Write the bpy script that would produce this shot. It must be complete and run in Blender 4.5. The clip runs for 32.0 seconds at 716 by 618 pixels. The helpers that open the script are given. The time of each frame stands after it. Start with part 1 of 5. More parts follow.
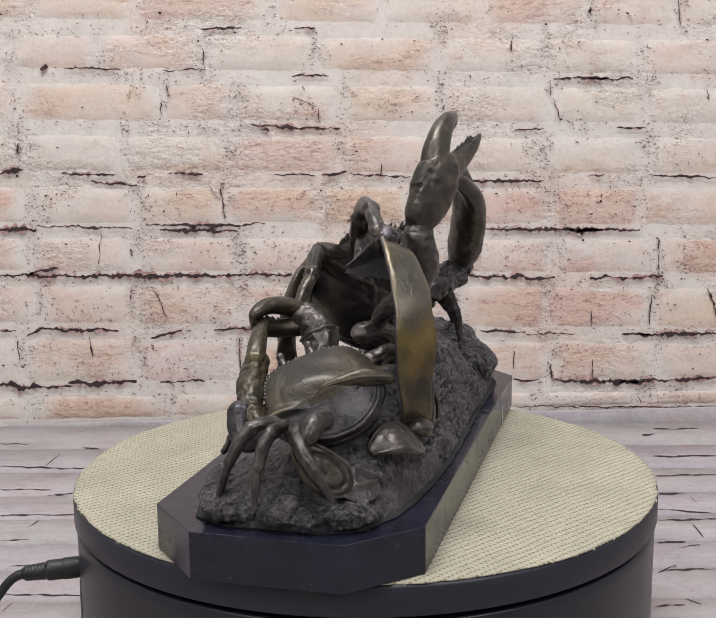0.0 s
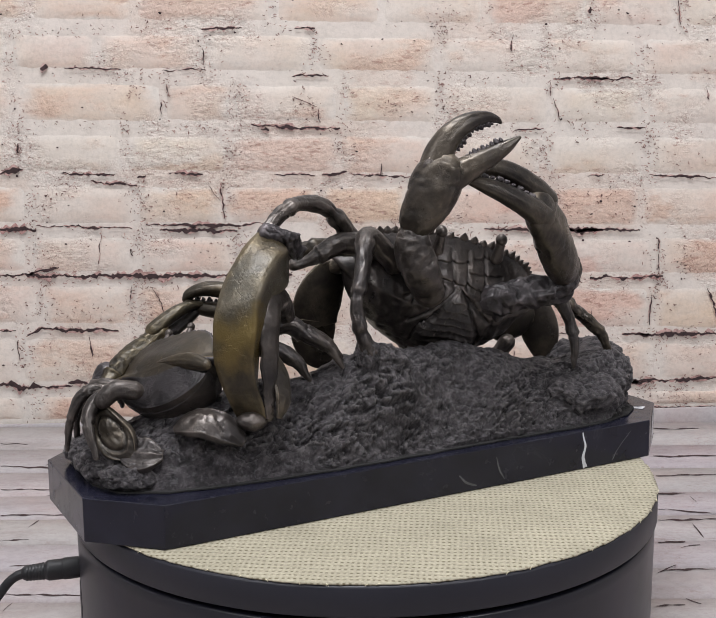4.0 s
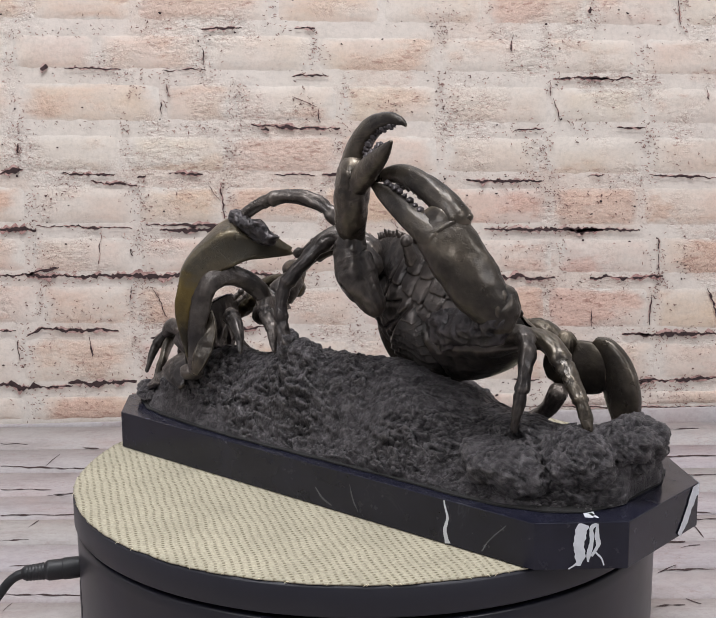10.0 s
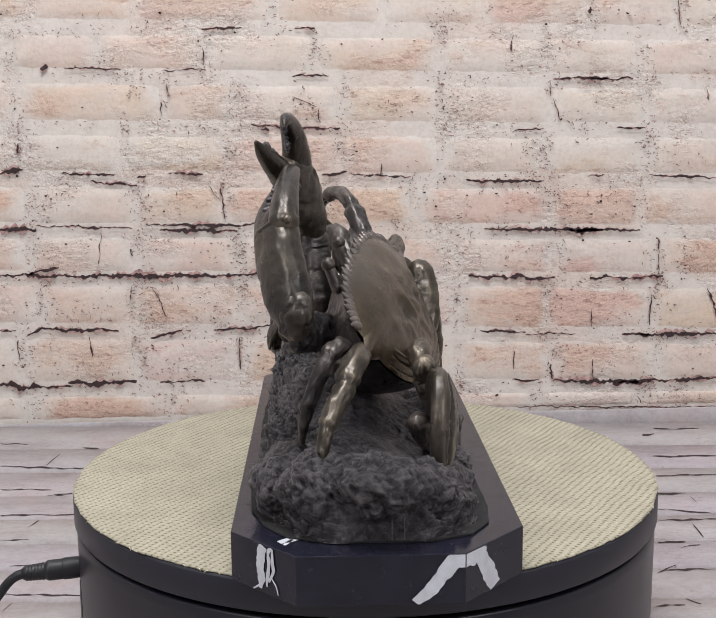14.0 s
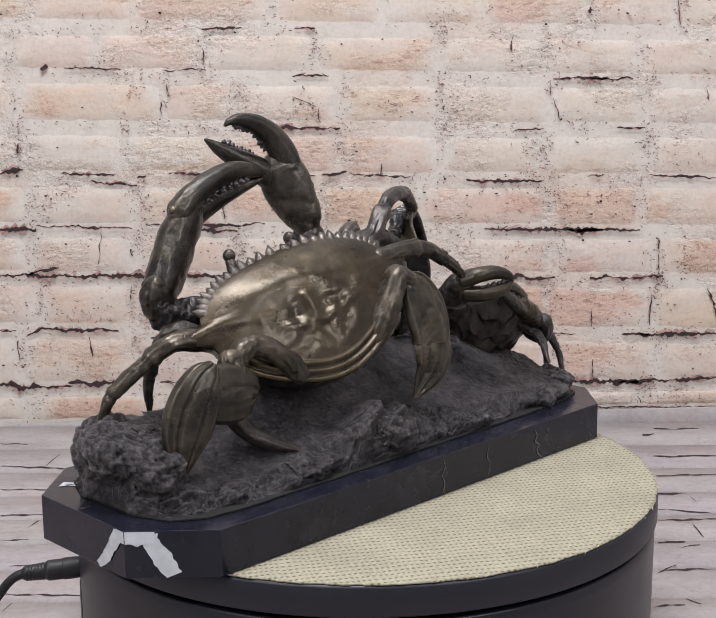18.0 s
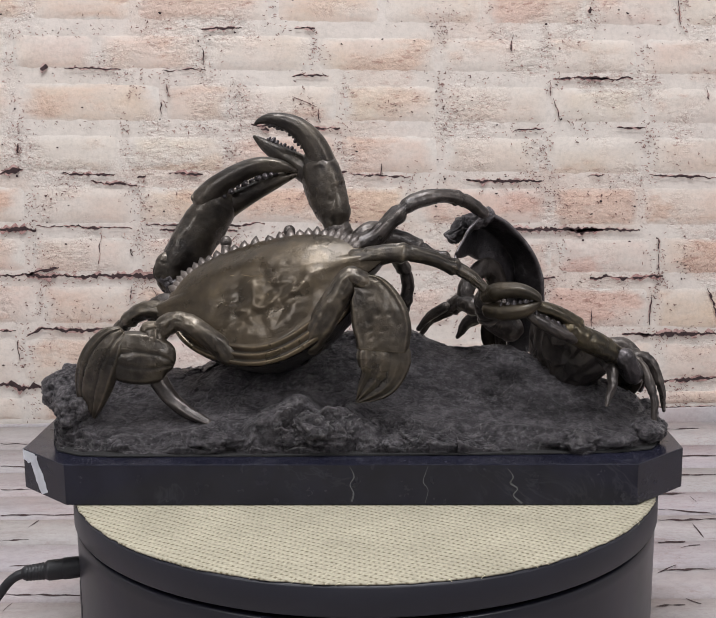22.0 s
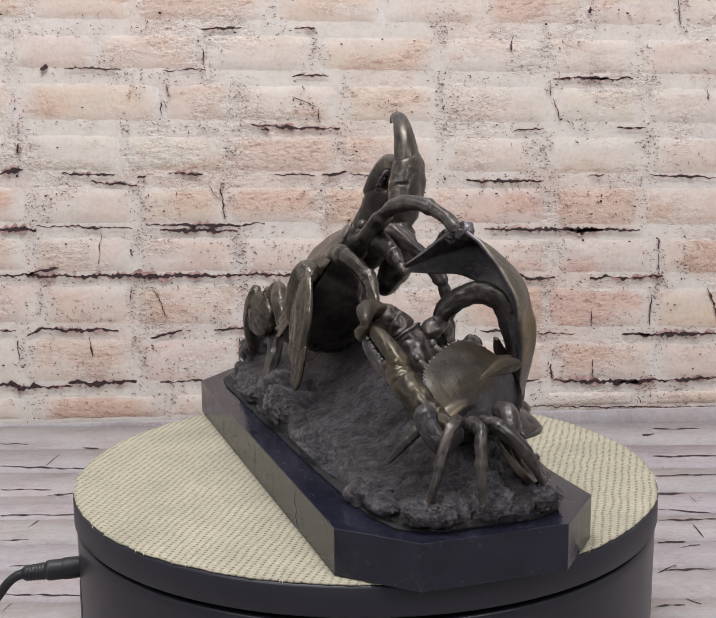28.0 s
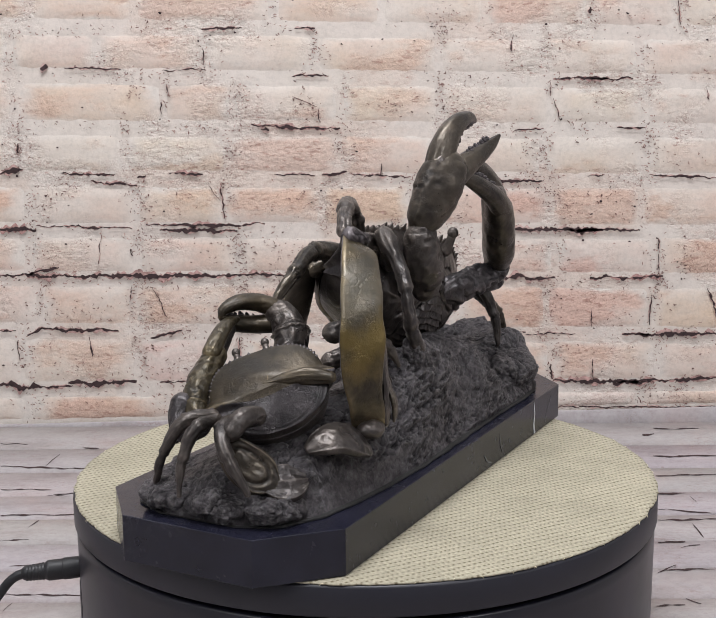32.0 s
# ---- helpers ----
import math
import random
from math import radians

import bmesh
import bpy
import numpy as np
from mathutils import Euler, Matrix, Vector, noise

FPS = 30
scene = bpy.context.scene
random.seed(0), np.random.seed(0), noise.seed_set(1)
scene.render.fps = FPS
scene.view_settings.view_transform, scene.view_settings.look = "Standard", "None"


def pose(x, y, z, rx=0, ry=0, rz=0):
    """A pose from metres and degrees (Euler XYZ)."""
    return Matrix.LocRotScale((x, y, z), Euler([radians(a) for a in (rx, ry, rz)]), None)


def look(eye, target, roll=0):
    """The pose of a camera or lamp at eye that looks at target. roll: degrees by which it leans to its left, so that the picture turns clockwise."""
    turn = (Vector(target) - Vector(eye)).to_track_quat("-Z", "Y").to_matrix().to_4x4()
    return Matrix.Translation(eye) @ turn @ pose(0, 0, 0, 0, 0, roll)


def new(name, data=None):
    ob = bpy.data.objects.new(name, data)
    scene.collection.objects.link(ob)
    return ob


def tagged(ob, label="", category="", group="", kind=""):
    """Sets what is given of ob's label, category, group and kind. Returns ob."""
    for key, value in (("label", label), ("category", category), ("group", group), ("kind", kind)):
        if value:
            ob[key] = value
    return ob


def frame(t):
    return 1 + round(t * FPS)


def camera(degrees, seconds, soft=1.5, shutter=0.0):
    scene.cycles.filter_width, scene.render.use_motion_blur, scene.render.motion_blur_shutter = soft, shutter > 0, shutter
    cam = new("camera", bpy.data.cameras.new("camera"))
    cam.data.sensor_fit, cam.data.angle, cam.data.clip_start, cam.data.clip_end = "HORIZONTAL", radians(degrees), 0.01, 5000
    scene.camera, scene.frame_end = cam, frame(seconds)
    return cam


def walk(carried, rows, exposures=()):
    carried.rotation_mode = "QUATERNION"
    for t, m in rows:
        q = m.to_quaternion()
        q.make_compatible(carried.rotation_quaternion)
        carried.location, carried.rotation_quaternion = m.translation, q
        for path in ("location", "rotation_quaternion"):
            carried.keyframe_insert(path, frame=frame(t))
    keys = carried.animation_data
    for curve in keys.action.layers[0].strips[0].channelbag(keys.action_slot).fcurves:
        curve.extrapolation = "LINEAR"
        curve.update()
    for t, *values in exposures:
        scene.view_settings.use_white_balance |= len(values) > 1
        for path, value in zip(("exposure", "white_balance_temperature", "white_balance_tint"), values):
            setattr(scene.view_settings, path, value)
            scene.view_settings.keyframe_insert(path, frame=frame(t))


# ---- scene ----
# Camera on a tripod before the turntable; the origin is the centre of the turning disc's top.
cam = camera(34.96, 32.0, soft=0.7)
EYE = (0.0, -0.771, 0.248)
PITCH, YAW, ROLL = 9.883, 0.30, -0.49
CAM_POSE = pose(*EYE, 90 - PITCH, 0, YAW) @ pose(0, 0, 0, 0, 0, ROLL)
walk(cam, [(0.0, CAM_POSE), (32.0, CAM_POSE)])

# The turning disc: seconds and degrees.
TURN = [(0.0, 75.33), (1.5, 57.8), (3.5, 34.28), (6.0, 5.87), (8.0, -17.4), (10.0, -41.15), (12.0, -64.41), (14.5, -93.9),
        (17.0, -123.01), (19.0, -146.02), (21.0, -169.47), (23.0, -192.63), (25.5, -221.86), (28.0, -250.84), (30.0, -274.33),
        (32.0, -297.68)]

# ---- light ----
world = bpy.data.worlds.new("studio_world")
scene.world = world
world.use_nodes = True
world.node_tree.nodes["Background"].inputs[0].default_value = (0.9, 0.95, 1.0, 1)
world.node_tree.nodes["Background"].inputs[1].default_value = 0.12
scene.view_settings.exposure = 0.0


def area_lamp(name, eye, target, sx, sy, watts, colour):
    data = bpy.data.lights.new(name, "AREA")
    data.shape, data.size, data.size_y, data.energy, data.color = "RECTANGLE", sx, sy, watts, colour
    ob = new(name, data)
    ob.matrix_world = look(eye, target)
    return ob


area_lamp("ceiling_panel_light", (-0.1, -0.25, 1.95), (0, 0.1, 0), 1.0, 0.5, 36.8, (0.966, 0.970, 1.0))
area_lamp("softbox_light", (-0.9, -1.25, 1.25), (0, 0.2, 0.0), 0.6, 0.6, 10.2, (0.972, 0.970, 1.0))
area_lamp("softbox_light", (1.0, -1.25, 1.25), (0, 0.2, 0.0), 0.6, 0.6, 10.2, (0.972, 0.970, 1.0))

# ---- materials ----
def material(name, rough=0.6, metal=0.0):
    m = bpy.data.materials.new(name)
    m.use_nodes = True
    nt = m.node_tree
    b = nt.nodes["Principled BSDF"]
    b.inputs["Roughness"].default_value, b.inputs["Metallic"].default_value = rough, metal
    return m, nt, b


def node(nt, kind, **values):
    n = nt.nodes.new(kind)
    for k, v in values.items():
        n.inputs[k.replace("_", " ")].default_value = v
    return n


def coords(nt, stretch=(1, 1, 1), space="Object", turn=0.0):
    c = nt.nodes.new("ShaderNodeTexCoord")
    mp = nt.nodes.new("ShaderNodeMapping")
    mp.inputs["Scale"].default_value = stretch
    mp.inputs["Rotation"].default_value = (0, 0, turn)
    if space == "World":
        g = nt.nodes.new("ShaderNodeNewGeometry")
        nt.links.new(g.outputs["Position"], mp.inputs["Vector"])
    else:
        nt.links.new(c.outputs[space], mp.inputs["Vector"])
    return mp.outputs["Vector"]


def noise_tex(nt, vec, scale, detail=4.0, rough=0.55):
    n = node(nt, "ShaderNodeTexNoise", Scale=scale, Detail=detail, Roughness=rough)
    nt.links.new(vec, n.inputs["Vector"])
    return n.outputs["Fac"]


def ramp(nt, fac, stops):
    r = nt.nodes.new("ShaderNodeValToRGB")
    r.color_ramp.elements[0].position, r.color_ramp.elements[1].position = stops[0][0], stops[-1][0]
    for p, _ in stops[1:-1]:
        r.color_ramp.elements.new(p)
    for e, (p, c) in zip(r.color_ramp.elements, stops):
        e.color = (*c, 1) if len(c) == 3 else (c[0], c[0], c[0], 1)
    nt.links.new(fac, r.inputs["Fac"])
    return r.outputs["Color"]


def blend(nt, fac, a, b, how="MIX"):
    m = nt.nodes.new("ShaderNodeMix")
    m.data_type, m.blend_type = "RGBA", how
    for sock, v in ((m.inputs[0], fac), (m.inputs[6], a), (m.inputs[7], b)):
        if isinstance(v, (int, float)):
            sock.default_value = v
        elif isinstance(v, tuple):
            sock.default_value = (*v, 1)
        else:
            nt.links.new(v, sock)
    return m.outputs[2]


def bump(nt, b, height, strength, distance):
    n = node(nt, "ShaderNodeBump", Strength=strength, Distance=distance)
    nt.links.new(height, n.inputs["Height"])
    nt.links.new(n.outputs["Normal"], b.inputs["Normal"])


def calc(nt, op, a, b=0.0):
    n = nt.nodes.new("ShaderNodeMath")
    n.operation = op
    for k, x in enumerate((a, b)):
        if isinstance(x, (int, float)):
            n.inputs[k].default_value = x
        else:
            nt.links.new(x, n.inputs[k])
    return n.outputs[0]


def hairlines(nt, vec, scale, width, strength):
    """Thin wandering lines."""
    return ramp(nt, noise_tex(nt, vec, scale, 7, 0.62), [(0.5 - width, (0.0,)), (0.5, (strength,)), (0.5 + width, (0.0,))])


def bronze(name, dark, warm, rough, fine=1.0, metal=0.6):
    """Cast bronze under a waxed brown patina, worn warm on the raised spots, grimy in patches, darker in the creases.
    """
    m, nt, b = material(name, rough, metal)
    v = coords(nt)
    big = noise_tex(nt, v, 30, 5)
    small = noise_tex(nt, v, 240, 6, 0.65)
    col = blend(nt, ramp(nt, big, [(0.38, (0.0,)), (0.68, (1.0,))]), dark, warm)
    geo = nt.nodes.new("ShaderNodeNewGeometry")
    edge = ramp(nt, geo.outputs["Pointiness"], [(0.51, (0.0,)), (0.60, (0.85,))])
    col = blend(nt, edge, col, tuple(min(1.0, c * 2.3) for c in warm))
    # Concave places go to 0.3 of the dark colour.
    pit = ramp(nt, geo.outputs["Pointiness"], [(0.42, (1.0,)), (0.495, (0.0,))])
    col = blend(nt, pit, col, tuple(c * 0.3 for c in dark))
    grime = blend(nt, 1.0, ramp(nt, small, [(0.32, (0.72,)), (0.62, (1.0,))]), ramp(nt, noise_tex(nt, v, 60, 5, 0.6), [(0.34, (0.62,)), (0.58, (1.12,))]), "MULTIPLY")
    col = blend(nt, min(1.0, fine), col, grime, "MULTIPLY")
    stain = ramp(nt, noise_tex(nt, v, 17, 4, 0.6), [(0.38, (0.66,)), (0.60, (1.08,))])
    col = blend(nt, 1.0, col, stain, "MULTIPLY")
    nt.links.new(col, b.inputs["Base Color"])
    nt.links.new(ramp(nt, noise_tex(nt, v, 55, 4), [(0.3, (rough - 0.08,)), (0.7, (rough + 0.14,))]), b.inputs["Roughness"])
    b.inputs["Coat Weight"].default_value, b.inputs["Coat Roughness"].default_value = 0.15, 0.2
    relief = blend(nt, 0.4, noise_tex(nt, v, 70, 6, 0.62), small)
    cuts = hairlines(nt, v, 34, 0.020, 0.16)
    relief = blend(nt, 1.0, relief, cuts, "SUBTRACT")
    bump(nt, b, relief, 0.55 * fine, 0.0026)
    return m


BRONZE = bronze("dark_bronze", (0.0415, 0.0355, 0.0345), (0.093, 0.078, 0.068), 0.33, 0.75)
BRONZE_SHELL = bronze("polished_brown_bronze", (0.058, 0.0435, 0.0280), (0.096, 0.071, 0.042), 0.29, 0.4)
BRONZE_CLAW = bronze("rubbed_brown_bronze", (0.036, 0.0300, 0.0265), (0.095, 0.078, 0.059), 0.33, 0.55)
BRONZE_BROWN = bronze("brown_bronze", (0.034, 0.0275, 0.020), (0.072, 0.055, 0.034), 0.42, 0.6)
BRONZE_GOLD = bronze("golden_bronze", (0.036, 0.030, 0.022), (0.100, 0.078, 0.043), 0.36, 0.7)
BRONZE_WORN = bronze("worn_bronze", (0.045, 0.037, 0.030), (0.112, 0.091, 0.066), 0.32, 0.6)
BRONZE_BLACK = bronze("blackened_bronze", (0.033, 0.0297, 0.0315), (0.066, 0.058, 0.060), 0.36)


def blade_material():
    """The tall claw blade: dark brown below, a rubbed golden patch, bare grey metal above it."""
    m = bronze("rubbed_bronze", (0.050, 0.040, 0.026), (0.100, 0.078, 0.045), 0.33, 0.8)
    nt = m.node_tree
    b = nt.nodes["Principled BSDF"]
    own = b.inputs["Base Color"].links[0].from_socket
    v = coords(nt)
    at = nt.nodes.new("ShaderNodeSeparateXYZ")
    nt.links.new(v, at.inputs[0])
    h = calc(nt, "ADD", at.outputs[2], calc(nt, "MULTIPLY", calc(nt, "SUBTRACT", noise_tex(nt, v, 60, 5), 0.5), 0.05))
    gold = ramp(nt, h, [(0.092, (0.0,)), (0.114, (0.75,)), (0.126, (0.75,)), (0.137, (0.0,))])
    grey = ramp(nt, h, [(0.122, (0.0,)), (0.138, (0.3,)), (0.148, (0.3,)), (0.164, (0.0,))])
    col = blend(nt, gold, own, (0.165, 0.115, 0.032))
    col = blend(nt, grey, col, (0.155, 0.148, 0.125))
    nt.links.new(col, b.inputs["Base Color"])
    return m


def rock_material():
    m, nt, b = material("cast_bronze_rock", 0.34, 0.45)
    v = coords(nt)
    col = ramp(nt, noise_tex(nt, v, 120, 7, 0.7), [(0.36, (0.0385, 0.0350, 0.0380)), (0.52, (0.087, 0.079, 0.084)), (0.68, (0.185, 0.169, 0.177))])
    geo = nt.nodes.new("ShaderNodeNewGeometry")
    # Sharp crests painted lighter, standing in for highlights on the flakes.
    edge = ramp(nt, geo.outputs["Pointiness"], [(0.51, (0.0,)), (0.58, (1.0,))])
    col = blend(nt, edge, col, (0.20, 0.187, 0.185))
    # Hollows painted near black: their shade is put into the colour.
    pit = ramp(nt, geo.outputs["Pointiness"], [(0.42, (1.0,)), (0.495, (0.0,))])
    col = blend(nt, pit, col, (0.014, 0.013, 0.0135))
    # Pale and dark flecks in the colour imitate glints and fine relief.
    fleck = ramp(nt, noise_tex(nt, v, 330, 3, 0.6), [(0.54, (0.0,)), (0.66, (0.38,))])
    col = blend(nt, fleck, col, (0.27, 0.26, 0.275))
    dark_fleck = ramp(nt, noise_tex(nt, v, 290, 3, 0.6), [(0.36, (0.5,)), (0.46, (0.0,))])
    col = blend(nt, dark_fleck, col, (0.016, 0.015, 0.016))
    nt.links.new(col, b.inputs["Base Color"])
    flakes = node(nt, "ShaderNodeTexVoronoi", Scale=190.0)
    nt.links.new(v, flakes.inputs["Vector"])
    rel = blend(nt, 0.12, noise_tex(nt, v, 130, 8, 0.78), flakes.outputs["Distance"])
    bump(nt, b, rel, 1.0, 0.0055)
    return m


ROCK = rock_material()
BLADE = blade_material()


def marble_material():
    m, nt, b = material("black_marble", 0.16)
    b.inputs["Specular IOR Level"].default_value = 0.36
    v = coords(nt)
    w = node(nt, "ShaderNodeTexNoise", Scale=14, Detail=6, Roughness=0.6, Distortion=1.2)
    nt.links.new(v, w.inputs["Vector"])
    faint = ramp(nt, w.outputs["Fac"], [(0.485, (0.0,)), (0.5, (1.0,)), (0.515, (0.0,))])
    mask = ramp(nt, noise_tex(nt, v, 9, 3), [(0.5, (0.0,)), (0.62, (0.05,))])
    base = ramp(nt, noise_tex(nt, v, 40, 4), [(0.3, (0.0085, 0.0087, 0.0160)), (0.7, (0.0145, 0.0148, 0.0265))])
    both = blend(nt, 1.0, faint, mask, "MULTIPLY")
    nt.links.new(blend(nt, both, base, (0.30, 0.31, 0.34)), b.inputs["Base Color"])
    nt.links.new(ramp(nt, noise_tex(nt, v, 120, 5), [(0.35, (0.12,)), (0.7, (0.3,))]), b.inputs["Roughness"])
    return m


MARBLE = marble_material()


def plain(name, colour, rough, metal=0.0, vary=0.25, scale=60, relief=0.0):
    m, nt, b = material(name, rough, metal)
    v = coords(nt)
    f = noise_tex(nt, v, scale, 5)
    nt.links.new(ramp(nt, f, [(0.3, tuple(c * (1 - vary) for c in colour)), (0.7, tuple(min(1, c * (1 + vary)) for c in colour))]), b.inputs["Base Color"])
    nt.links.new(ramp(nt, noise_tex(nt, v, scale * 0.3, 4), [(0.3, (max(0.03, rough - 0.08),)), (0.7, (rough + 0.1,))]), b.inputs["Roughness"])
    if relief:
        bump(nt, b, noise_tex(nt, v, scale * 6, 4), relief, 0.001)
    return m


VEIN = plain("white_calcite", (0.62, 0.64, 0.68), 0.2, vary=0.12, scale=120)
VEIN_FAINT = plain("grey_calcite", (0.095, 0.098, 0.108), 0.2, vary=0.3, scale=200)
PLASTIC = plain("black_plastic", (0.0078, 0.0077, 0.0140), 0.38, vary=0.12, scale=30)
PLASTIC_SATIN = plain("black_rim_plastic", (0.0092, 0.0091, 0.0160), 0.45, vary=0.12, scale=30)
RUBBER = plain("black_rubber", (0.008, 0.008, 0.010), 0.48, vary=0.2, scale=90)
SOIL = plain("dark_sandy_patina", (0.012, 0.011, 0.011), 0.8, vary=0.5, scale=900, relief=0.6)


def burlap_material():
    m, nt, b = material("burlap", 0.9)
    v = coords(nt, turn=-0.995)
    wx = node(nt, "ShaderNodeTexWave", Scale=66.0, Distortion=3.4, Detail=3.0)
    wy = node(nt, "ShaderNodeTexWave", Scale=95.0, Distortion=4.0, Detail=3.0)
    wx.bands_direction, wy.bands_direction = "X", "Y"
    wx.inputs["Detail Scale"].default_value = wy.inputs["Detail Scale"].default_value = 0.6
    nt.links.new(v, wx.inputs["Vector"])
    nt.links.new(v, wy.inputs["Vector"])
    gaps = blend(nt, 1.0, ramp(nt, wx.outputs["Fac"], [(0.04, (0.0,)), (0.42, (1.0,))]), ramp(nt, wy.outputs["Fac"], [(0.10, (0.0,)), (0.75, (1.0,))]), "LIGHTEN")
    col = ramp(nt, noise_tex(nt, v, 22, 4), [(0.3, (0.365, 0.335, 0.25)), (0.7, (0.46, 0.42, 0.315))])
    col = blend(nt, 1.0, col, ramp(nt, noise_tex(nt, v, 500, 3), [(0.3, (0.72,)), (0.7, (1.08,))]), "MULTIPLY")
    rows_ = ramp(nt, wx.outputs["Fac"], [(0.0, (0.95,)), (0.6, (1.02,))])
    col = blend(nt, 1.0, col, rows_, "MULTIPLY")
    loose = ramp(nt, noise_tex(nt, v, 130, 4), [(0.30, (0.35,)), (0.55, (1.0,))])
    open_ = blend(nt, 1.0, blend(nt, gaps, (1.0, 1.0, 1.0), (0.0, 0.0, 0.0)), loose, "MULTIPLY")
    col = blend(nt, open_, col, (0.135, 0.112, 0.066))
    nt.links.new(col, b.inputs["Base Color"])
    hgt = blend(nt, 0.5, wx.outputs["Fac"], wy.outputs["Fac"])
    bump(nt, b, hgt, 0.45, 0.0010)
    return m


BURLAP = burlap_material()
THREAD = plain("burlap_thread", (0.72, 0.66, 0.48), 0.9)


def brick_material(name, painted, worn=0.9):
    """White-painted brick as the backdrop prints it: paint worn through to tan and pink clay towards the middle of each
    face, fine brown flakes. The piece's own colour tints it.
    """
    m, nt, b = material(name, 0.75)
    v = coords(nt, space="World")
    flat = coords(nt, (1, 1, 2.2), "World")
    info = nt.nodes.new("ShaderNodeObjectInfo")
    place = nt.nodes.new("ShaderNodeSeparateXYZ")
    nt.links.new(coords(nt, space="Generated"), place.inputs[0])
    far = calc(nt, "MAXIMUM", calc(nt, "ABSOLUTE", calc(nt, "SUBTRACT", place.outputs[0], 0.5)), calc(nt, "ABSOLUTE", calc(nt, "SUBTRACT", place.outputs[2], 0.47)))
    ragged = calc(nt, "ADD", far, calc(nt, "MULTIPLY", calc(nt, "SUBTRACT", noise_tex(nt, flat, 16, 6, 0.6), 0.5), 0.55))
    inner = ramp(nt, ragged, [(0.33, (1.0,)), (0.49, (0.0,))])
    patch = blend(nt, 1.0, ramp(nt, noise_tex(nt, flat, 8, 6, 0.62), [(0.36, (0.12,)), (0.66, (worn,))]), ramp(nt, info.outputs["Random"], [(0.15, (0.55,)), (0.7, (1.0,))]), "MULTIPLY")
    clay = blend(nt, ramp(nt, noise_tex(nt, v, 7, 3), [(0.4, (0.0,)), (0.6, (1.0,))]), (0.67, 0.545, 0.425), (0.66, 0.475, 0.39))
    clay = blend(nt, 1.0, clay, info.outputs["Color"], "MULTIPLY")
    col = blend(nt, blend(nt, 1.0, patch, inner, "MULTIPLY"), painted, clay)
    area = ramp(nt, noise_tex(nt, flat, 6, 5, 0.6), [(0.51, (0.0,)), (0.58, (1.0,))])
    bare = blend(nt, 1.0, blend(nt, 1.0, area, inner, "MULTIPLY"), (worn,) * 3, "MULTIPLY")
    col = blend(nt, blend(nt, 1.0, bare, (0.75,) * 3, "MULTIPLY"), col, blend(nt, 1.0, (0.64, 0.47, 0.375), info.outputs["Color"], "MULTIPLY"))
    speck = ramp(nt, noise_tex(nt, flat, 95, 5, 0.6), [(0.36, (0.75,)), (0.43, (0.0,))])
    col = blend(nt, blend(nt, 1.0, speck, bare, "MULTIPLY"), col, (0.36, 0.20, 0.155))
    grain = ramp(nt, noise_tex(nt, v, 240, 6, 0.72), [(0.34, (0.86,)), (0.54, (1.0,))])
    col = blend(nt, 0.85, col, grain, "MULTIPLY")
    cloud = ramp(nt, noise_tex(nt, flat, 30, 6, 0.65), [(0.3, (0.90,)), (0.55, (1.0,))])
    col = blend(nt, 1.0, col, cloud, "MULTIPLY")
    where = ramp(nt, noise_tex(nt, v, 13, 4), [(0.50, (0.0,)), (0.60, (1.0,))])
    lines = blend(nt, 1.0, hairlines(nt, flat, 34, 0.010, 0.8), hairlines(nt, flat, 75, 0.014, 0.65), "LIGHTEN")
    lines = blend(nt, 1.0, lines, where, "MULTIPLY")
    col = blend(nt, lines, col, (0.30, 0.16, 0.125))
    flake = ramp(nt, noise_tex(nt, flat, 90, 6, 0.62), [(0.31, (0.85,)), (0.36, (0.0,))])
    col = blend(nt, blend(nt, 1.0, flake, where, "MULTIPLY"), col, (0.30, 0.15, 0.12))
    nt.links.new(col, b.inputs["Base Color"])
    rel = blend(nt, 0.4, noise_tex(nt, flat, 38, 7, 0.62), noise_tex(nt, v, 200, 5, 0.6))
    rel = blend(nt, ramp(nt, blend(nt, 1.0, where, bare, "LIGHTEN"), [(0.0, (0.12,)), (1.0, (1.0,))]), (0.5, 0.5, 0.5), rel)
    bump(nt, b, rel, 0.9, 0.0048)
    return m


def gap_material(name, dark, light):
    m, nt, b = material(name, 0.9)
    geo = nt.nodes.new("ShaderNodeNewGeometry")
    col = blend(nt, geo.outputs["Random Per Island"], dark, light)
    stain = ramp(nt, noise_tex(nt, coords(nt, space="World"), 160, 5), [(0.3, (0.5,)), (0.65, (1.3,))])
    nt.links.new(blend(nt, 1.0, col, stain, "MULTIPLY"), b.inputs["Base Color"])
    return m


BRICK = brick_material("painted_brick", (0.69, 0.632, 0.575), 0.8)
MORTAR = brick_material("painted_mortar", (0.695, 0.640, 0.588), 0.35)
CRACK = gap_material("dark_joint_gap", (0.030, 0.017, 0.019), (0.055, 0.030, 0.030))
CRACK_BROWN = gap_material("brown_joint_gap", (0.12, 0.054, 0.050), (0.48, 0.33, 0.285))
CRACK_HALO = gap_material("stained_joint_edge", (0.40, 0.235, 0.215), (0.52, 0.37, 0.335))


